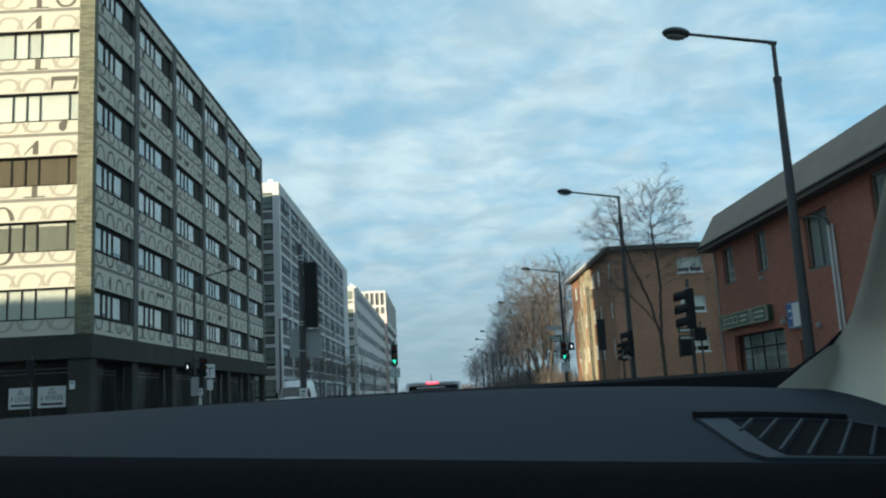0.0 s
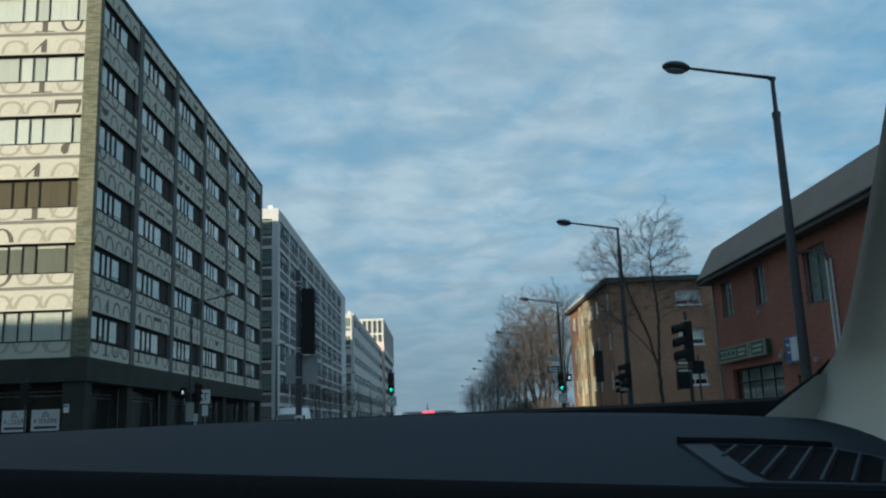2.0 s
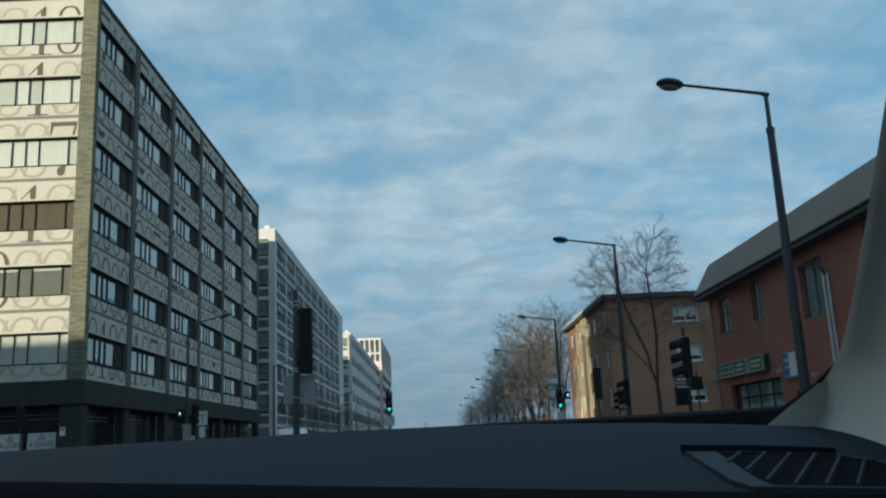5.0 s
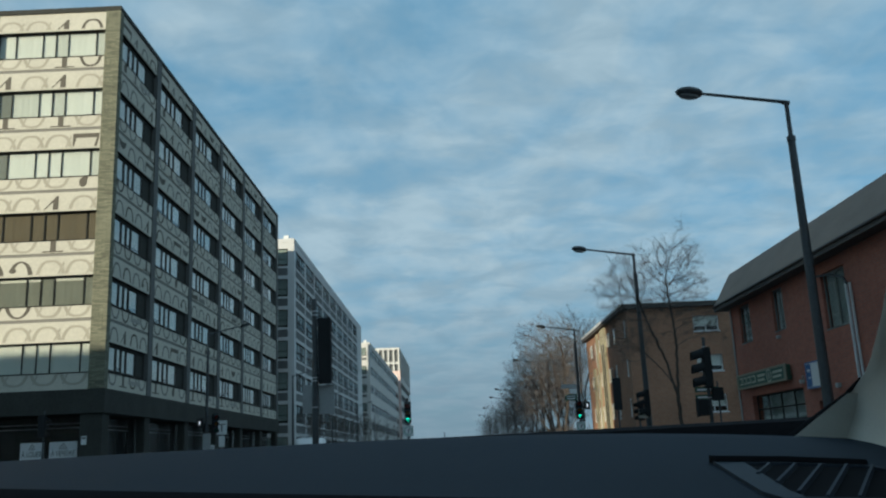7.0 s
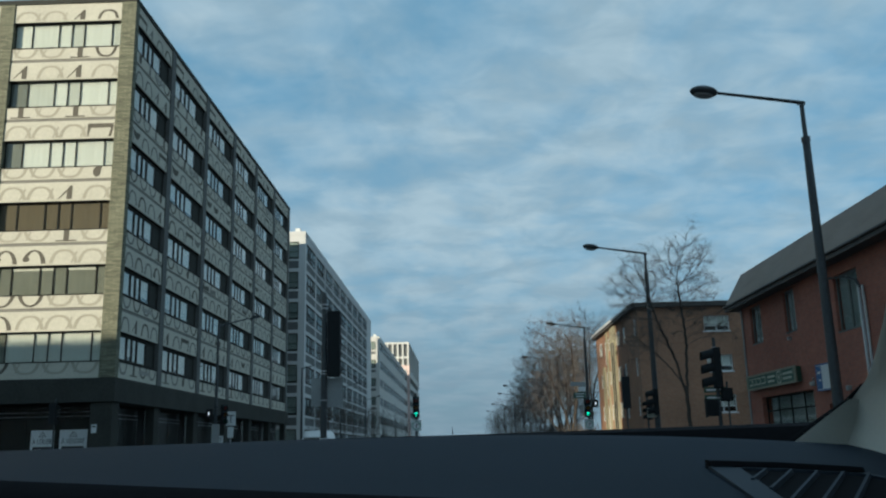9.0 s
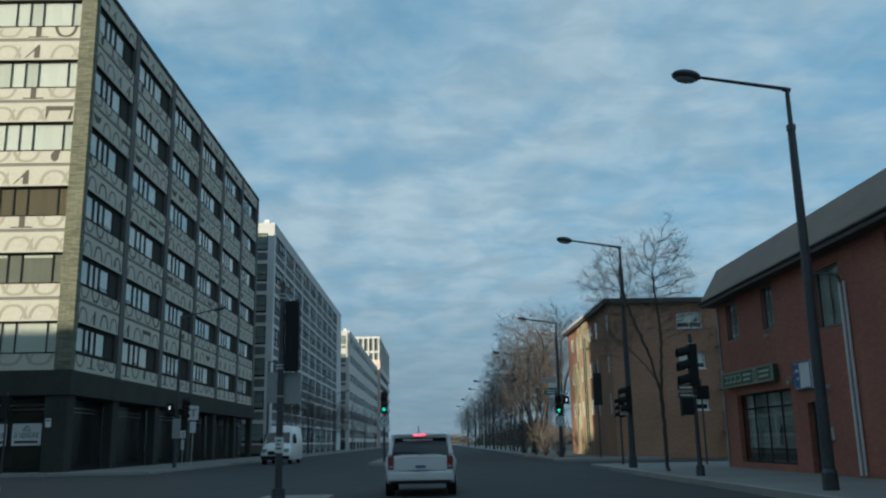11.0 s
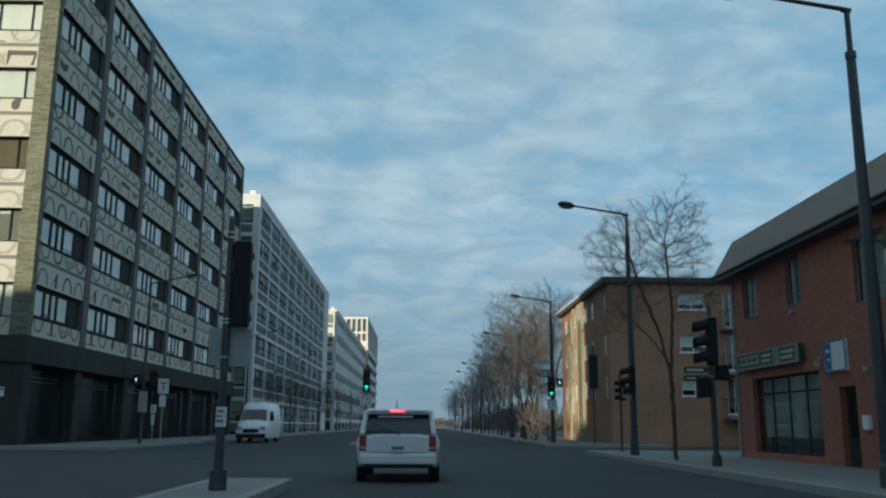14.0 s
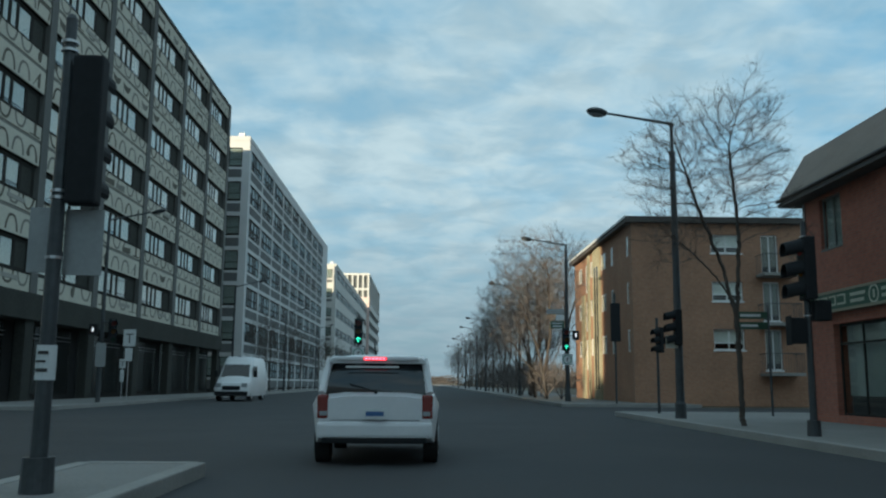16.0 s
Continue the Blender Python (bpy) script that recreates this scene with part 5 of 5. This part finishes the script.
slim = tree("slender bare tree on the pavement", 23, TWIG,
            [[(0, 0, 0), (0.05, 0, 2.2), (0.0, 0.1, 6.5)], [(0.05, 0, 2.2), (-0.6, 0.2, 4.4)], [(0.05, 0, 2.4), (0.7, -0.2, 4.8)]],
            [((0, 0, 5.8), (1.9, 1.9, 3.2))], 800, 0.24, 0.0072, 5, 0.55)
slim.matrix_basis = pose(9.8, 80.0, 0.1) @ Matrix.Scale(1.1, 4)
copy_thing(big, pose(11.3, 77.0, 0.1, 0, 0, 140) @ Matrix.Scale(1.5, 4))
for i, (x, y, s) in enumerate(((8.2, 71.0, 0.95), (10.6, 82.0, 1.1), (9.0, 80.0, 1.0), (9.6, 86.0, 1.05), (9.0, 91.0, 0.95), (9.0, 98.0, 1.0), (9.3, 107.0, 1.0), (9.0, 116.0, 0.95), (9.3, 128.0, 0.95), (9.0, 140.0, 0.9), (9.4, 154.0, 0.9), (9.0, 172.0, 0.9), (9.5, 195.0, 0.9), (9.0, 225.0, 0.95), (9.0, 260.0, 1.0))):
    copy_thing(bushy if i % 3 != 1 else slim, pose(x, y, 0.1, 0, 0, 67 * i + 20) @ Matrix.Scale(s, 4))
for i, (x, y, s) in enumerate(((-15.0, 93.5, 0.75), (-15.2, 100.5, 0.8), (-15.0, 112.0, 0.85), (-15.1, 122.5, 0.8), (-15.0, 140.0, 0.85), (-15.2, 152.0, 0.85), (-15.0, 172.0, 0.9), (-15.0, 200.0, 0.9), (-15.0, 235.0, 1.0))):
    copy_thing(slim, pose(x, y, 0.1, 0, 0, 131 * i + 75) @ Matrix.Scale(s, 4))
shrub = tree("low bare shrub with brown twigs", 31, TWIG_SUNLIT,
             [[(0, 0, 0), (0.05, 0, 0.25), (0.3, 0.2, 1.2)], [(0, 0, 0.1), (-0.5, 0.1, 1.0)], [(0, 0, 0.1), (-0.1, -0.5, 1.2)], [(0, 0, 0.1), (0.6, -0.3, 0.9)]],
             [((0, 0, 1.4), (1.3, 1.3, 1.2))], 420, 0.16, 0.009, 3, 0.4)
shrub.matrix_basis = pose(9.2, 66.0, 0.1)
for i, (x, y, s) in enumerate(((8.7, 69.5, 1.1), (9.3, 73.0, 1.0), (8.8, 76.5, 1.2), (9.4, 80.0, 1.1), (8.8, 84.0, 1.2), (9.2, 89.0, 1.2), (9.0, 95.0, 1.2), (9.2, 102.0, 1.3), (9.0, 110.0, 1.3), (9.2, 120.0, 1.4))):
    copy_thing(shrub, pose(x, y, 0.1, 0, 0, 77 * i) @ Matrix.Scale(s, 4))
tagged(part("far_woods", sticks_mesh("far_woods", [(Vector((-30 + 60 * rng.random(), 620 + 60 * rng.random(), 0)), Vector((-30 + 60 * rng.random(), 640, 2 + 5 * rng.random())), 0.25, 0.05) for _ in range(500)], 3, TWIG), None), "hazy bare woods at the end of the road", "trees", kind="stuff")

tagged(part("far_woods", sticks_mesh("far_woods", [(Vector((px, py, 0)), Vector((px + rng.gauss(0, 0.8), py + rng.gauss(0, 0.8), 3 + 5 * rng.random())), 0.16, 0.03) for px, py in ((14 + 130 * rng.random(), 230 + 120 * rng.random()) for _ in range(2200))], 3, TWIG), None), "bare grey woods beside the far road", "trees", kind="stuff")


# ---- vehicles ----
def wheel_set(parent, spots, r=0.31, w=0.2):
    for x, y in spots:
        sgn = 1 if x > 0 else -1
        wh = part("wheel", tubes(((x - w / 2, y, r), (x + w / 2, y, r), r), seg=22), TYRE, parent)
        part("rim", tubes(((x + sgn * (w / 2 - 0.02), y, r), (x + sgn * (w / 2 + 0.012), y, r), r * 0.62), seg=16), RIM, wh)


def section(y, hb, zb, hm, zm, ht, zt, round_=0.25):
    """One cross-section of a body: half widths and heights at the sill, the belt and the top."""
    pts = [(hb, zb), (hm, zm), (ht + (hm - ht) * 0.15, zm + (zt - zm) * 0.75), (ht * 0.88, zt - 0.035), (ht * 0.55, zt - 0.005), (0, zt)]
    return [(x, y, z) for x, z in pts] + [(-x, y, z) for x, z in pts[-2::-1]]


def hatchback(x, y):
    """A small white car seen from behind; y is its tail."""
    c = thing("car", "white hatchback with dark glass and a lit brake strip", "car")
    at(c, x, y, 0)
    rows = [(0.0, 0.70, 0.42, 0.80, 0.75, 0.70, 0.92), (0.25, 0.80, 0.30, 0.86, 0.80, 0.78, 0.98), (1.2, 0.82, 0.24, 0.88, 0.80, 0.80, 0.99), (2.7, 0.82, 0.24, 0.88, 0.78, 0.80, 0.97), (3.3, 0.82, 0.24, 0.87, 0.74, 0.74, 0.93), (4.0, 0.74, 0.30, 0.80, 0.62, 0.62, 0.76), (4.15, 0.62, 0.36, 0.70, 0.56, 0.52, 0.66)]
    part("body", loft(bmesh.new(), [section(*r) for r in rows]), CARWHITE, c, smooth=True)
    gh = [(0.22, 0.74, 0.93, 0.72, 1.05, 0.66, 1.12), (0.42, 0.76, 0.93, 0.72, 1.1, 0.60, 1.44), (0.60, 0.77, 0.93, 0.73, 1.1, 0.60, 1.475), (1.5, 0.78, 0.93, 0.74, 1.1, 0.62, 1.50), (2.2, 0.78, 0.93, 0.73, 1.1, 0.60, 1.46), (3.0, 0.74, 0.90, 0.70, 0.95, 0.60, 0.99)]
    part("glasshouse", loft(bmesh.new(), [section(*r) for r in gh]), CARGLASS, c, "dark tinted windows", smooth=True)
    rf = [(0.26, 0.64, 1.36, 0.66, 1.40, 0.60, 1.455), (0.45, 0.68, 1.37, 0.68, 1.42, 0.62, 1.485), (1.5, 0.69, 1.38, 0.69, 1.44, 0.63, 1.515), (2.2, 0.67, 1.36, 0.67, 1.40, 0.60, 1.475)]
    part("roof", loft(bmesh.new(), [section(*r) for r in rf]), CARWHITE, c, smooth=True)
    for s in (1, -1):
        part("rear_pillar", tubes(((s * 0.73, 0.18, 0.96), (s * 0.66, 0.40, 1.42), 0.055, 0.05), seg=8), CARWHITE, c)
        tl = part("tail_light", boxes((s * 0.70 - 0.075, s * 0.70 + 0.075, -0.012, 0.14, 0.62, 0.94), bevel=0.03), LENS_RED_OFF, c)
        part("reverse_lens", boxes((s * 0.69 - 0.05, s * 0.69 + 0.05, -0.016, 0.0, 0.66, 0.72), bevel=0.006), LAMPGLASS, tl)
    sp = part("spoiler", boxes((-0.58, 0.58, 0.20, 0.34, 1.40, 1.455), bevel=0.02), CARWHITE, c)
    st = part("brake_strip", boxes((-0.18, 0.14, 0.188, 0.205, 1.400, 1.445), bevel=0.006), LENS_RED, sp, "lit red brake strip")
    for i in range(6):
        part("lit_diode", boxes((-0.16 + 0.048 * i, -0.125 + 0.048 * i, 0.182, 0.19, 1.412, 1.434), bevel=0.004), BRAKE, st, "lit red diode")
    wp = part("wiper", tubes(((0.0, 0.13, 0.98), (-0.36, 0.20, 1.08), 0.012, 0.008), seg=6), SIGNAL, c)
    part("wiper_hub", tubes(((0.0, 0.10, 0.97), (0.0, 0.16, 0.98), 0.025), seg=10), SIGNAL, wp)
    part("tailgate_seam", boxes((-0.60, 0.60, -0.006, 0.02, 0.60, 0.606)), SIGNAL, c)
    part("lower_bumper", boxes((-0.70, 0.70, -0.046, 0.1, 0.30, 0.38), bevel=0.02), SIGNAL, c, "black lower bumper")
    part("antenna", tubes(((-0.04, 0.62, 1.48), (-0.05, 0.50, 1.66), 0.012, 0.005), ((-0.04, 0.66, 1.47), (-0.04, 0.60, 1.50), 0.035, 0.02), seg=6), SIGNAL, c)
    part("printed_bar", boxes((-0.42, 0.30, 0.205, 0.212, 1.30, 1.325)), SIGNWHITE, c, "white lettering on the rear glass")
    part("bumper", boxes((-0.78, 0.78, -0.04, 0.2, 0.36, 0.58), bevel=0.05), CARWHITE, c)
    npl = part("number_plate", boxes((-0.16, 0.16, -0.06, -0.035, 0.62, 0.76)), SIGNWHITE, c)
    part("printed_bar", boxes((-0.12, 0.12, -0.064, -0.0605, 0.66, 0.72)), SIGNBLUE, npl)
    wheel_set(c, ((0.75, 0.75), (-0.75, 0.75), (0.75, 3.35), (-0.75, 3.35)))
    return c


hatchback(-0.2, 22.3)


def van(x, y):
    """A white delivery van that comes the other way; y is its nose."""
    c = thing("van", "white high-roofed delivery van on the opposite side", "van")
    at(c, x, y, 0)
    rows = [(0.0, 0.80, 0.35, 0.86, 0.60, 0.70, 0.80), (0.10, 0.92, 0.30, 0.97, 0.7, 0.88, 1.0), (0.75, 0.97, 0.28, 1.0, 0.9, 0.92, 1.22), (1.0, 0.98, 0.28, 1.0, 1.1, 0.90, 1.45), (1.75, 0.98, 0.28, 1.0, 1.3, 0.80, 2.40), (2.2, 0.98, 0.28, 1.0, 1.4, 0.84, 2.56), (5.5, 0.98, 0.28, 1.0, 1.4, 0.84, 2.56), (5.6, 0.96, 0.35, 0.98, 1.4, 0.80, 2.50)]
    part("body", loft(bmesh.new(), [section(*r) for r in rows]), CARWHITE, c, smooth=True)
    ws = bmesh.new()
    loft(ws, [[(-0.80, 0.92, 1.36), (0.80, 0.92, 1.36), (0.80, 0.96, 1.36), (-0.80, 0.96, 1.36)], [(-0.72, 1.48, 2.08), (0.72, 1.48, 2.08), (0.72, 1.56, 2.06), (-0.72, 1.56, 2.06)]])
    part("windscreen", ws, CARGLASS, c)
    for s in (1, -1):
        part("side_window", boxes((s * 0.985 - 0.02, s * 0.985 + 0.02, 1.35, 2.25, 1.38, 1.98), bevel=0.01), CARGLASS, c)
        part("mirror", boxes((s * 1.12 - 0.09, s * 1.12 + 0.09, 1.15, 1.27, 1.35, 1.72), bevel=0.03), SIGNAL, c)
        part("headlight", boxes((s * 0.72 - 0.16, s * 0.72 + 0.16, 0.0, 0.2, 0.78, 1.02), bevel=0.04), LAMPGLASS, c)
    part("grille", boxes((-0.5, 0.5, -0.02, 0.05, 0.62, 0.86), bevel=0.02), SIGNAL, c)
    part("bumper", boxes((-0.92, 0.92, -0.06, 0.12, 0.32, 0.56), bevel=0.04), SIGNAL, c)
    part("marker", boxes((-0.1, 0.1, 1.98, 2.1, 2.53, 2.60), bevel=0.02), LAMPGLASS, c)
    wheel_set(c, ((0.86, 0.95), (-0.86, 0.95), (0.86, 4.5), (-0.86, 4.5)), 0.35, 0.22)
    return c


van(-10.3, 60.0)


# ---- the car that the camera rides in, as it waits at the light ----
def own_car():
    c = thing("car", "dark grey car with slate dashboard and beige trim", "car")
    at(c, -0.35, 0.0, 0)
    X = 0.35
    # body below the windows: a side profile with the bonnet
    prof = [(-3.0, 0.35), (-3.05, 0.75), (-2.75, 0.93), (0.9, 0.95), (1.25, 0.93), (2.0, 0.80), (2.25, 0.62), (2.28, 0.35)]
    bm = loft(bmesh.new(), [[(x, y, z if abs(x) < 0.8 else z - 0.03) for y, z in prof] for x in (-0.86, -0.80, 0.80, 0.86)])
    part("body", bm, CARGREY, c)
    # unseen roof, added to shade the dashboard
    part("roof", loft(bmesh.new(), [[(x, y, z - 0.05 * (x / 0.6) ** 2 * 0.5) for y, z in ((-2.3, 1.42), (-2.2, 1.50), (-0.7, 1.56), (-0.22, 1.53), (-0.18, 1.48), (-0.7, 1.48), (-2.2, 1.43))] for x in (-0.64, -0.3, 0.0, 0.3, 0.64)]), CARGREY, c)
    for s in (1, -1):
        part("rear_pillar", tubes(((s * 0.80, -2.75, 0.93), (s * 0.63, -2.2, 1.45), 0.06, 0.05), seg=8), CARGREY, c)
        part("door_pillar", tubes(((s * 0.80, -0.75, 0.93), (s * 0.64, -0.6, 1.47), 0.05, 0.045), seg=8), CARGREY, c)
    part("far_pillar", tubes(((-0.80, 1.05, 0.95), (-0.64, 0.08, 1.48), 0.05, 0.045), seg=8), BEIGE, c)
    part("rear_screen", loft(bmesh.new(), [[(-0.74, -2.74, 0.94), (0.74, -2.74, 0.94), (0.74, -2.70, 0.94), (-0.74, -2.70, 0.94)], [(-0.58, -2.24, 1.42), (0.58, -2.24, 1.42), (0.58, -2.20, 1.41), (-0.58, -2.20, 1.41)]]), PANE, c, "clear rear window")
    # unseen lining, added to bounce light onto the pillar trim
    part("headliner", loft(bmesh.new(), [[(x, y, z - q) for y, z in ((-2.1, 1.418), (-0.7, 1.465), (-0.26, 1.468)) for q in ((0.0, 0.006) if y < -2 else (0.0,))] + [(x, -0.26, 1.460), (x, -0.7, 1.458)] for x in (-0.57, 0.57)]), BEIGE, c, "unseen beige headliner added to lighten the cabin")
    for s in (1, -1):
        for y0, y1, t0, t1 in ((-0.70, 0.75, -0.56, 0.12), (-2.45, -0.80, -2.12, -0.64)):
            sw = bmesh.new()
            sw.faces.new([sw.verts.new(p) for p in ((s * 0.80, y0, 0.95), (s * 0.80, y1, 0.95), (s * 0.645, t1, 1.455), (s * 0.645, t0, 1.455))])
            part("side_window", sw, PANE, c)
        part("door_handle", boxes((s * 0.87 - 0.015, s * 0.87 + 0.015, -0.62, -0.44, 0.80, 0.83), bevel=0.008), CARGREY, c)
        part("tail_light", boxes((s * 0.68 - 0.13, s * 0.68 + 0.13, -3.06, -2.98, 0.70, 0.84), bevel=0.02), LENS_RED_OFF, c)
        part("headlight", boxes((s * 0.66 - 0.16, s * 0.66 + 0.16, 2.10, 2.255, 0.58, 0.70), bevel=0.03), LAMPGLASS, c)
    part("bumper", boxes((-0.84, 0.84, 2.2, 2.34, 0.34, 0.54), bevel=0.04), CARGREY, c)
    part("bumper", boxes((-0.84, 0.84, -3.12, -2.98, 0.36, 0.58), bevel=0.04), CARGREY, c)
    wheel_set(c, ((0.76, 1.45), (-0.76, 1.45), (0.76, -2.1), (-0.76, -2.1)))

    # unseen seats, added to close the cabin against light from behind
    for x0 in (-0.62, 0.08):
        seat = part("seat", boxes((x0, x0 + 0.54, -0.62, -0.42, 0.95, 1.30), bevel=0.05), DASH_DARK, c)
        part("headrest", boxes((x0 + 0.14, x0 + 0.40, -0.62, -0.50, 1.31, 1.45), bevel=0.04), DASH_DARK, seat)

    # dashboard: a padded top that climbs to the screen, over a front with cabin shade in its colour. u runs from the
    # middle of the passenger's side
    def lip(u):
        return 1.123 - 0.06 * max(u, -0.3)

    def crest(u):
        return 1.166 - (0.02 if u < 0 else 0.11) * u * u

    def seal(u):
        return 1.168 - 0.03 * u * u if u < 0 else 1.168 + 0.012 * u

    us = [-1.09 + 1.53 * i / 48 for i in range(49)]

    def row(prof):
        return [[(X + u, y, z(u)) for u in us] for y, z in prof]

    def slope(k):
        return lambda u: lip(u) + k * (crest(u) - lip(u))

    pad = row([(0.548, lambda u: lip(u) + 0.001), (0.56, slope(0.045)), (0.62, slope(0.21)), (0.70, slope(0.42)), (0.80, slope(0.68)), (0.88, slope(0.90)), (0.92, slope(0.99)), (0.945, slope(0.98)), (0.97, slope(0.7)), (0.98, lambda u: 0.97)])
    dash = part("dashboard", loft(bmesh.new(), pad, closed=False), DASH, c, "slate grey padded dashboard", smooth=True)
    front = row([(0.40, lambda u: 0.90), (0.44, lambda u: 1.0), (0.49, lambda u: lip(u) - 0.06), (0.512, lambda u: lip(u) - 0.022), (0.528, lambda u: lip(u) - 0.005), (0.549, lambda u: lip(u) + 0.0012)])
    part("dash_front", loft(bmesh.new(), front, closed=False), DASH_DARK, dash, "lower dashboard blackened for cabin shade", smooth=True)
    band = row([(0.985, lambda u: 1.0), (0.99, lambda u: seal(u) - 0.02), (1.0, lambda u: seal(u) - 0.004), (1.03, seal), (1.05, lambda u: seal(u) - 0.006), (1.06, lambda u: 0.95)])
    part("screen_seal", loft(bmesh.new(), band, closed=False), DASH_DARK, dash, "black seal along the windscreen", smooth=True)

    # corner vent with slanting blades, set into the pad
    def on_pad(u, y, up):
        return (X + u, y, lip(u) + (y - 0.545) / 0.375 * (crest(u) - lip(u)) + up)

    outer = ((0.202, 0.705), (0.26, 0.708), (0.318, 0.700), (0.340, 0.66), (0.345, 0.553), (0.20, 0.553), (0.194, 0.575))
    inner = ((0.224, 0.696), (0.26, 0.698), (0.312, 0.692), (0.332, 0.66), (0.335, 0.556), (0.214, 0.556), (0.212, 0.576))
    vr = [[on_pad(u, y, 0.0005) for u, y in outer], [on_pad(u, y, 0.003) for u, y in outer], [on_pad(u, y, 0.0036) for u, y in inner], [on_pad(u, y, 0.0012) for u, y in inner]]
    vent = part("corner_vent", loft(bmesh.new(), vr, caps=False), VENTGREY, dash, "grey corner vent")
    well = bmesh.new()
    well.faces.new([well.verts.new(on_pad(u, y, 0.0014)) for u, y in inner])
    part("vent_well", well, DASH_DARK, vent)
    hood = [[on_pad(u, y + k, h) for k, h in ((0.010, 0.0), (0.010, 0.006), (-0.004, 0.0075), (-0.006, 0.004))] for u, y in outer[:3]]
    part("vent_hood", loft(bmesh.new(), hood), DASH_DARK, vent, "dark upper lip of the vent", smooth=True)
    for i in range(9):
        u = 0.168 + 0.0195 * i
        run_x, y0, y1 = 0.072, 0.557, 0.690
        k0, k1 = max(0.0, (0.214 - u) / run_x), min(1.0, (0.326 - u) / run_x)
        if k1 - k0 < 0.15:
            continue
        ends = [(u + run_x * k, y0 + (y1 - y0) * k) for k in (k0, k1)]
        bl = loft(bmesh.new(), [[on_pad(p, y, h) for p, h in ((q - 0.001, 0.0015), (q + 0.003, 0.0015), (q + 0.0022, 0.0048), (q, 0.0048))] for q, y in ends])
        part("blade", bl, VENTGREY, vent)

    # windscreen pillar trim: a padded beam that climbs back to the roof, with the black door seal beside it
    # each row: where its edge runs, the width of the flat flap, the reach of the padded face
    path = [((0.349, 0.93, 1.148), 0.054, 0.20), ((0.381, 0.92, 1.173), 0.030, 0.19), ((0.405, 0.90, 1.194), 0.004, 0.18), ((0.408, 0.87, 1.209), 0.001, 0.165),
            ((0.403, 0.84, 1.223), 0.0, 0.145), ((0.379, 0.76, 1.252), 0.0, 0.112), ((0.328, 0.62, 1.288), 0.0, 0.085), ((0.249, 0.42, 1.323), 0.0, 0.06), ((0.212, 0.33, 1.335), 0.0, 0.05), ((0.15, 0.0, 1.46), 0.0, 0.05)]
    rings, seals, edges = [], [], []
    for (x, y, z), flap, reach in path:
        x += X
        face = [(x + flap + 0.012 * math.sin(math.pi * k) - 0.02 * k, y - 0.008 - reach * k, z - 0.003 - (0.03 if flap > 0.05 else 0.022) * k) for k in (0.0, 0.05, 0.12, 0.25, 0.4, 0.6, 0.8, 1.0)]
        back = [(x + flap + 0.07, y - reach, z - 0.02), (x + flap + 0.08, y + 0.01, z + 0.02)]
        rings.append([(x, y, z)] + face + back)
        seals.append([(x + flap - 0.008 + 0.02 * math.cos(t), y - reach - 0.03 + 0.025 * math.sin(t), z - 0.02 + 0.03 * math.sin(t)) for t in (2 * math.pi * i / 12 for i in range(12))])
        thin = max(0.0008, 0.0055 - 0.0016 * len(edges))
        edges.append([(x - 0.001 + thin * math.cos(t), y + 0.008 + thin * math.sin(t), z - 0.003 + thin * math.sin(t)) for t in (2 * math.pi * i / 8 for i in range(8))])
    trim = part("pillar_trim", loft(bmesh.new(), rings), BEIGE, c, "beige windscreen pillar trim", smooth=True)
    part("door_seal", loft(bmesh.new(), seals), DASH_DARK, trim, "black door seal", smooth=True)
    part("screen_edge", loft(bmesh.new(), edges[:4]), DASH_DARK, trim, "black edge of the windscreen", smooth=True)
    return c


own_car()
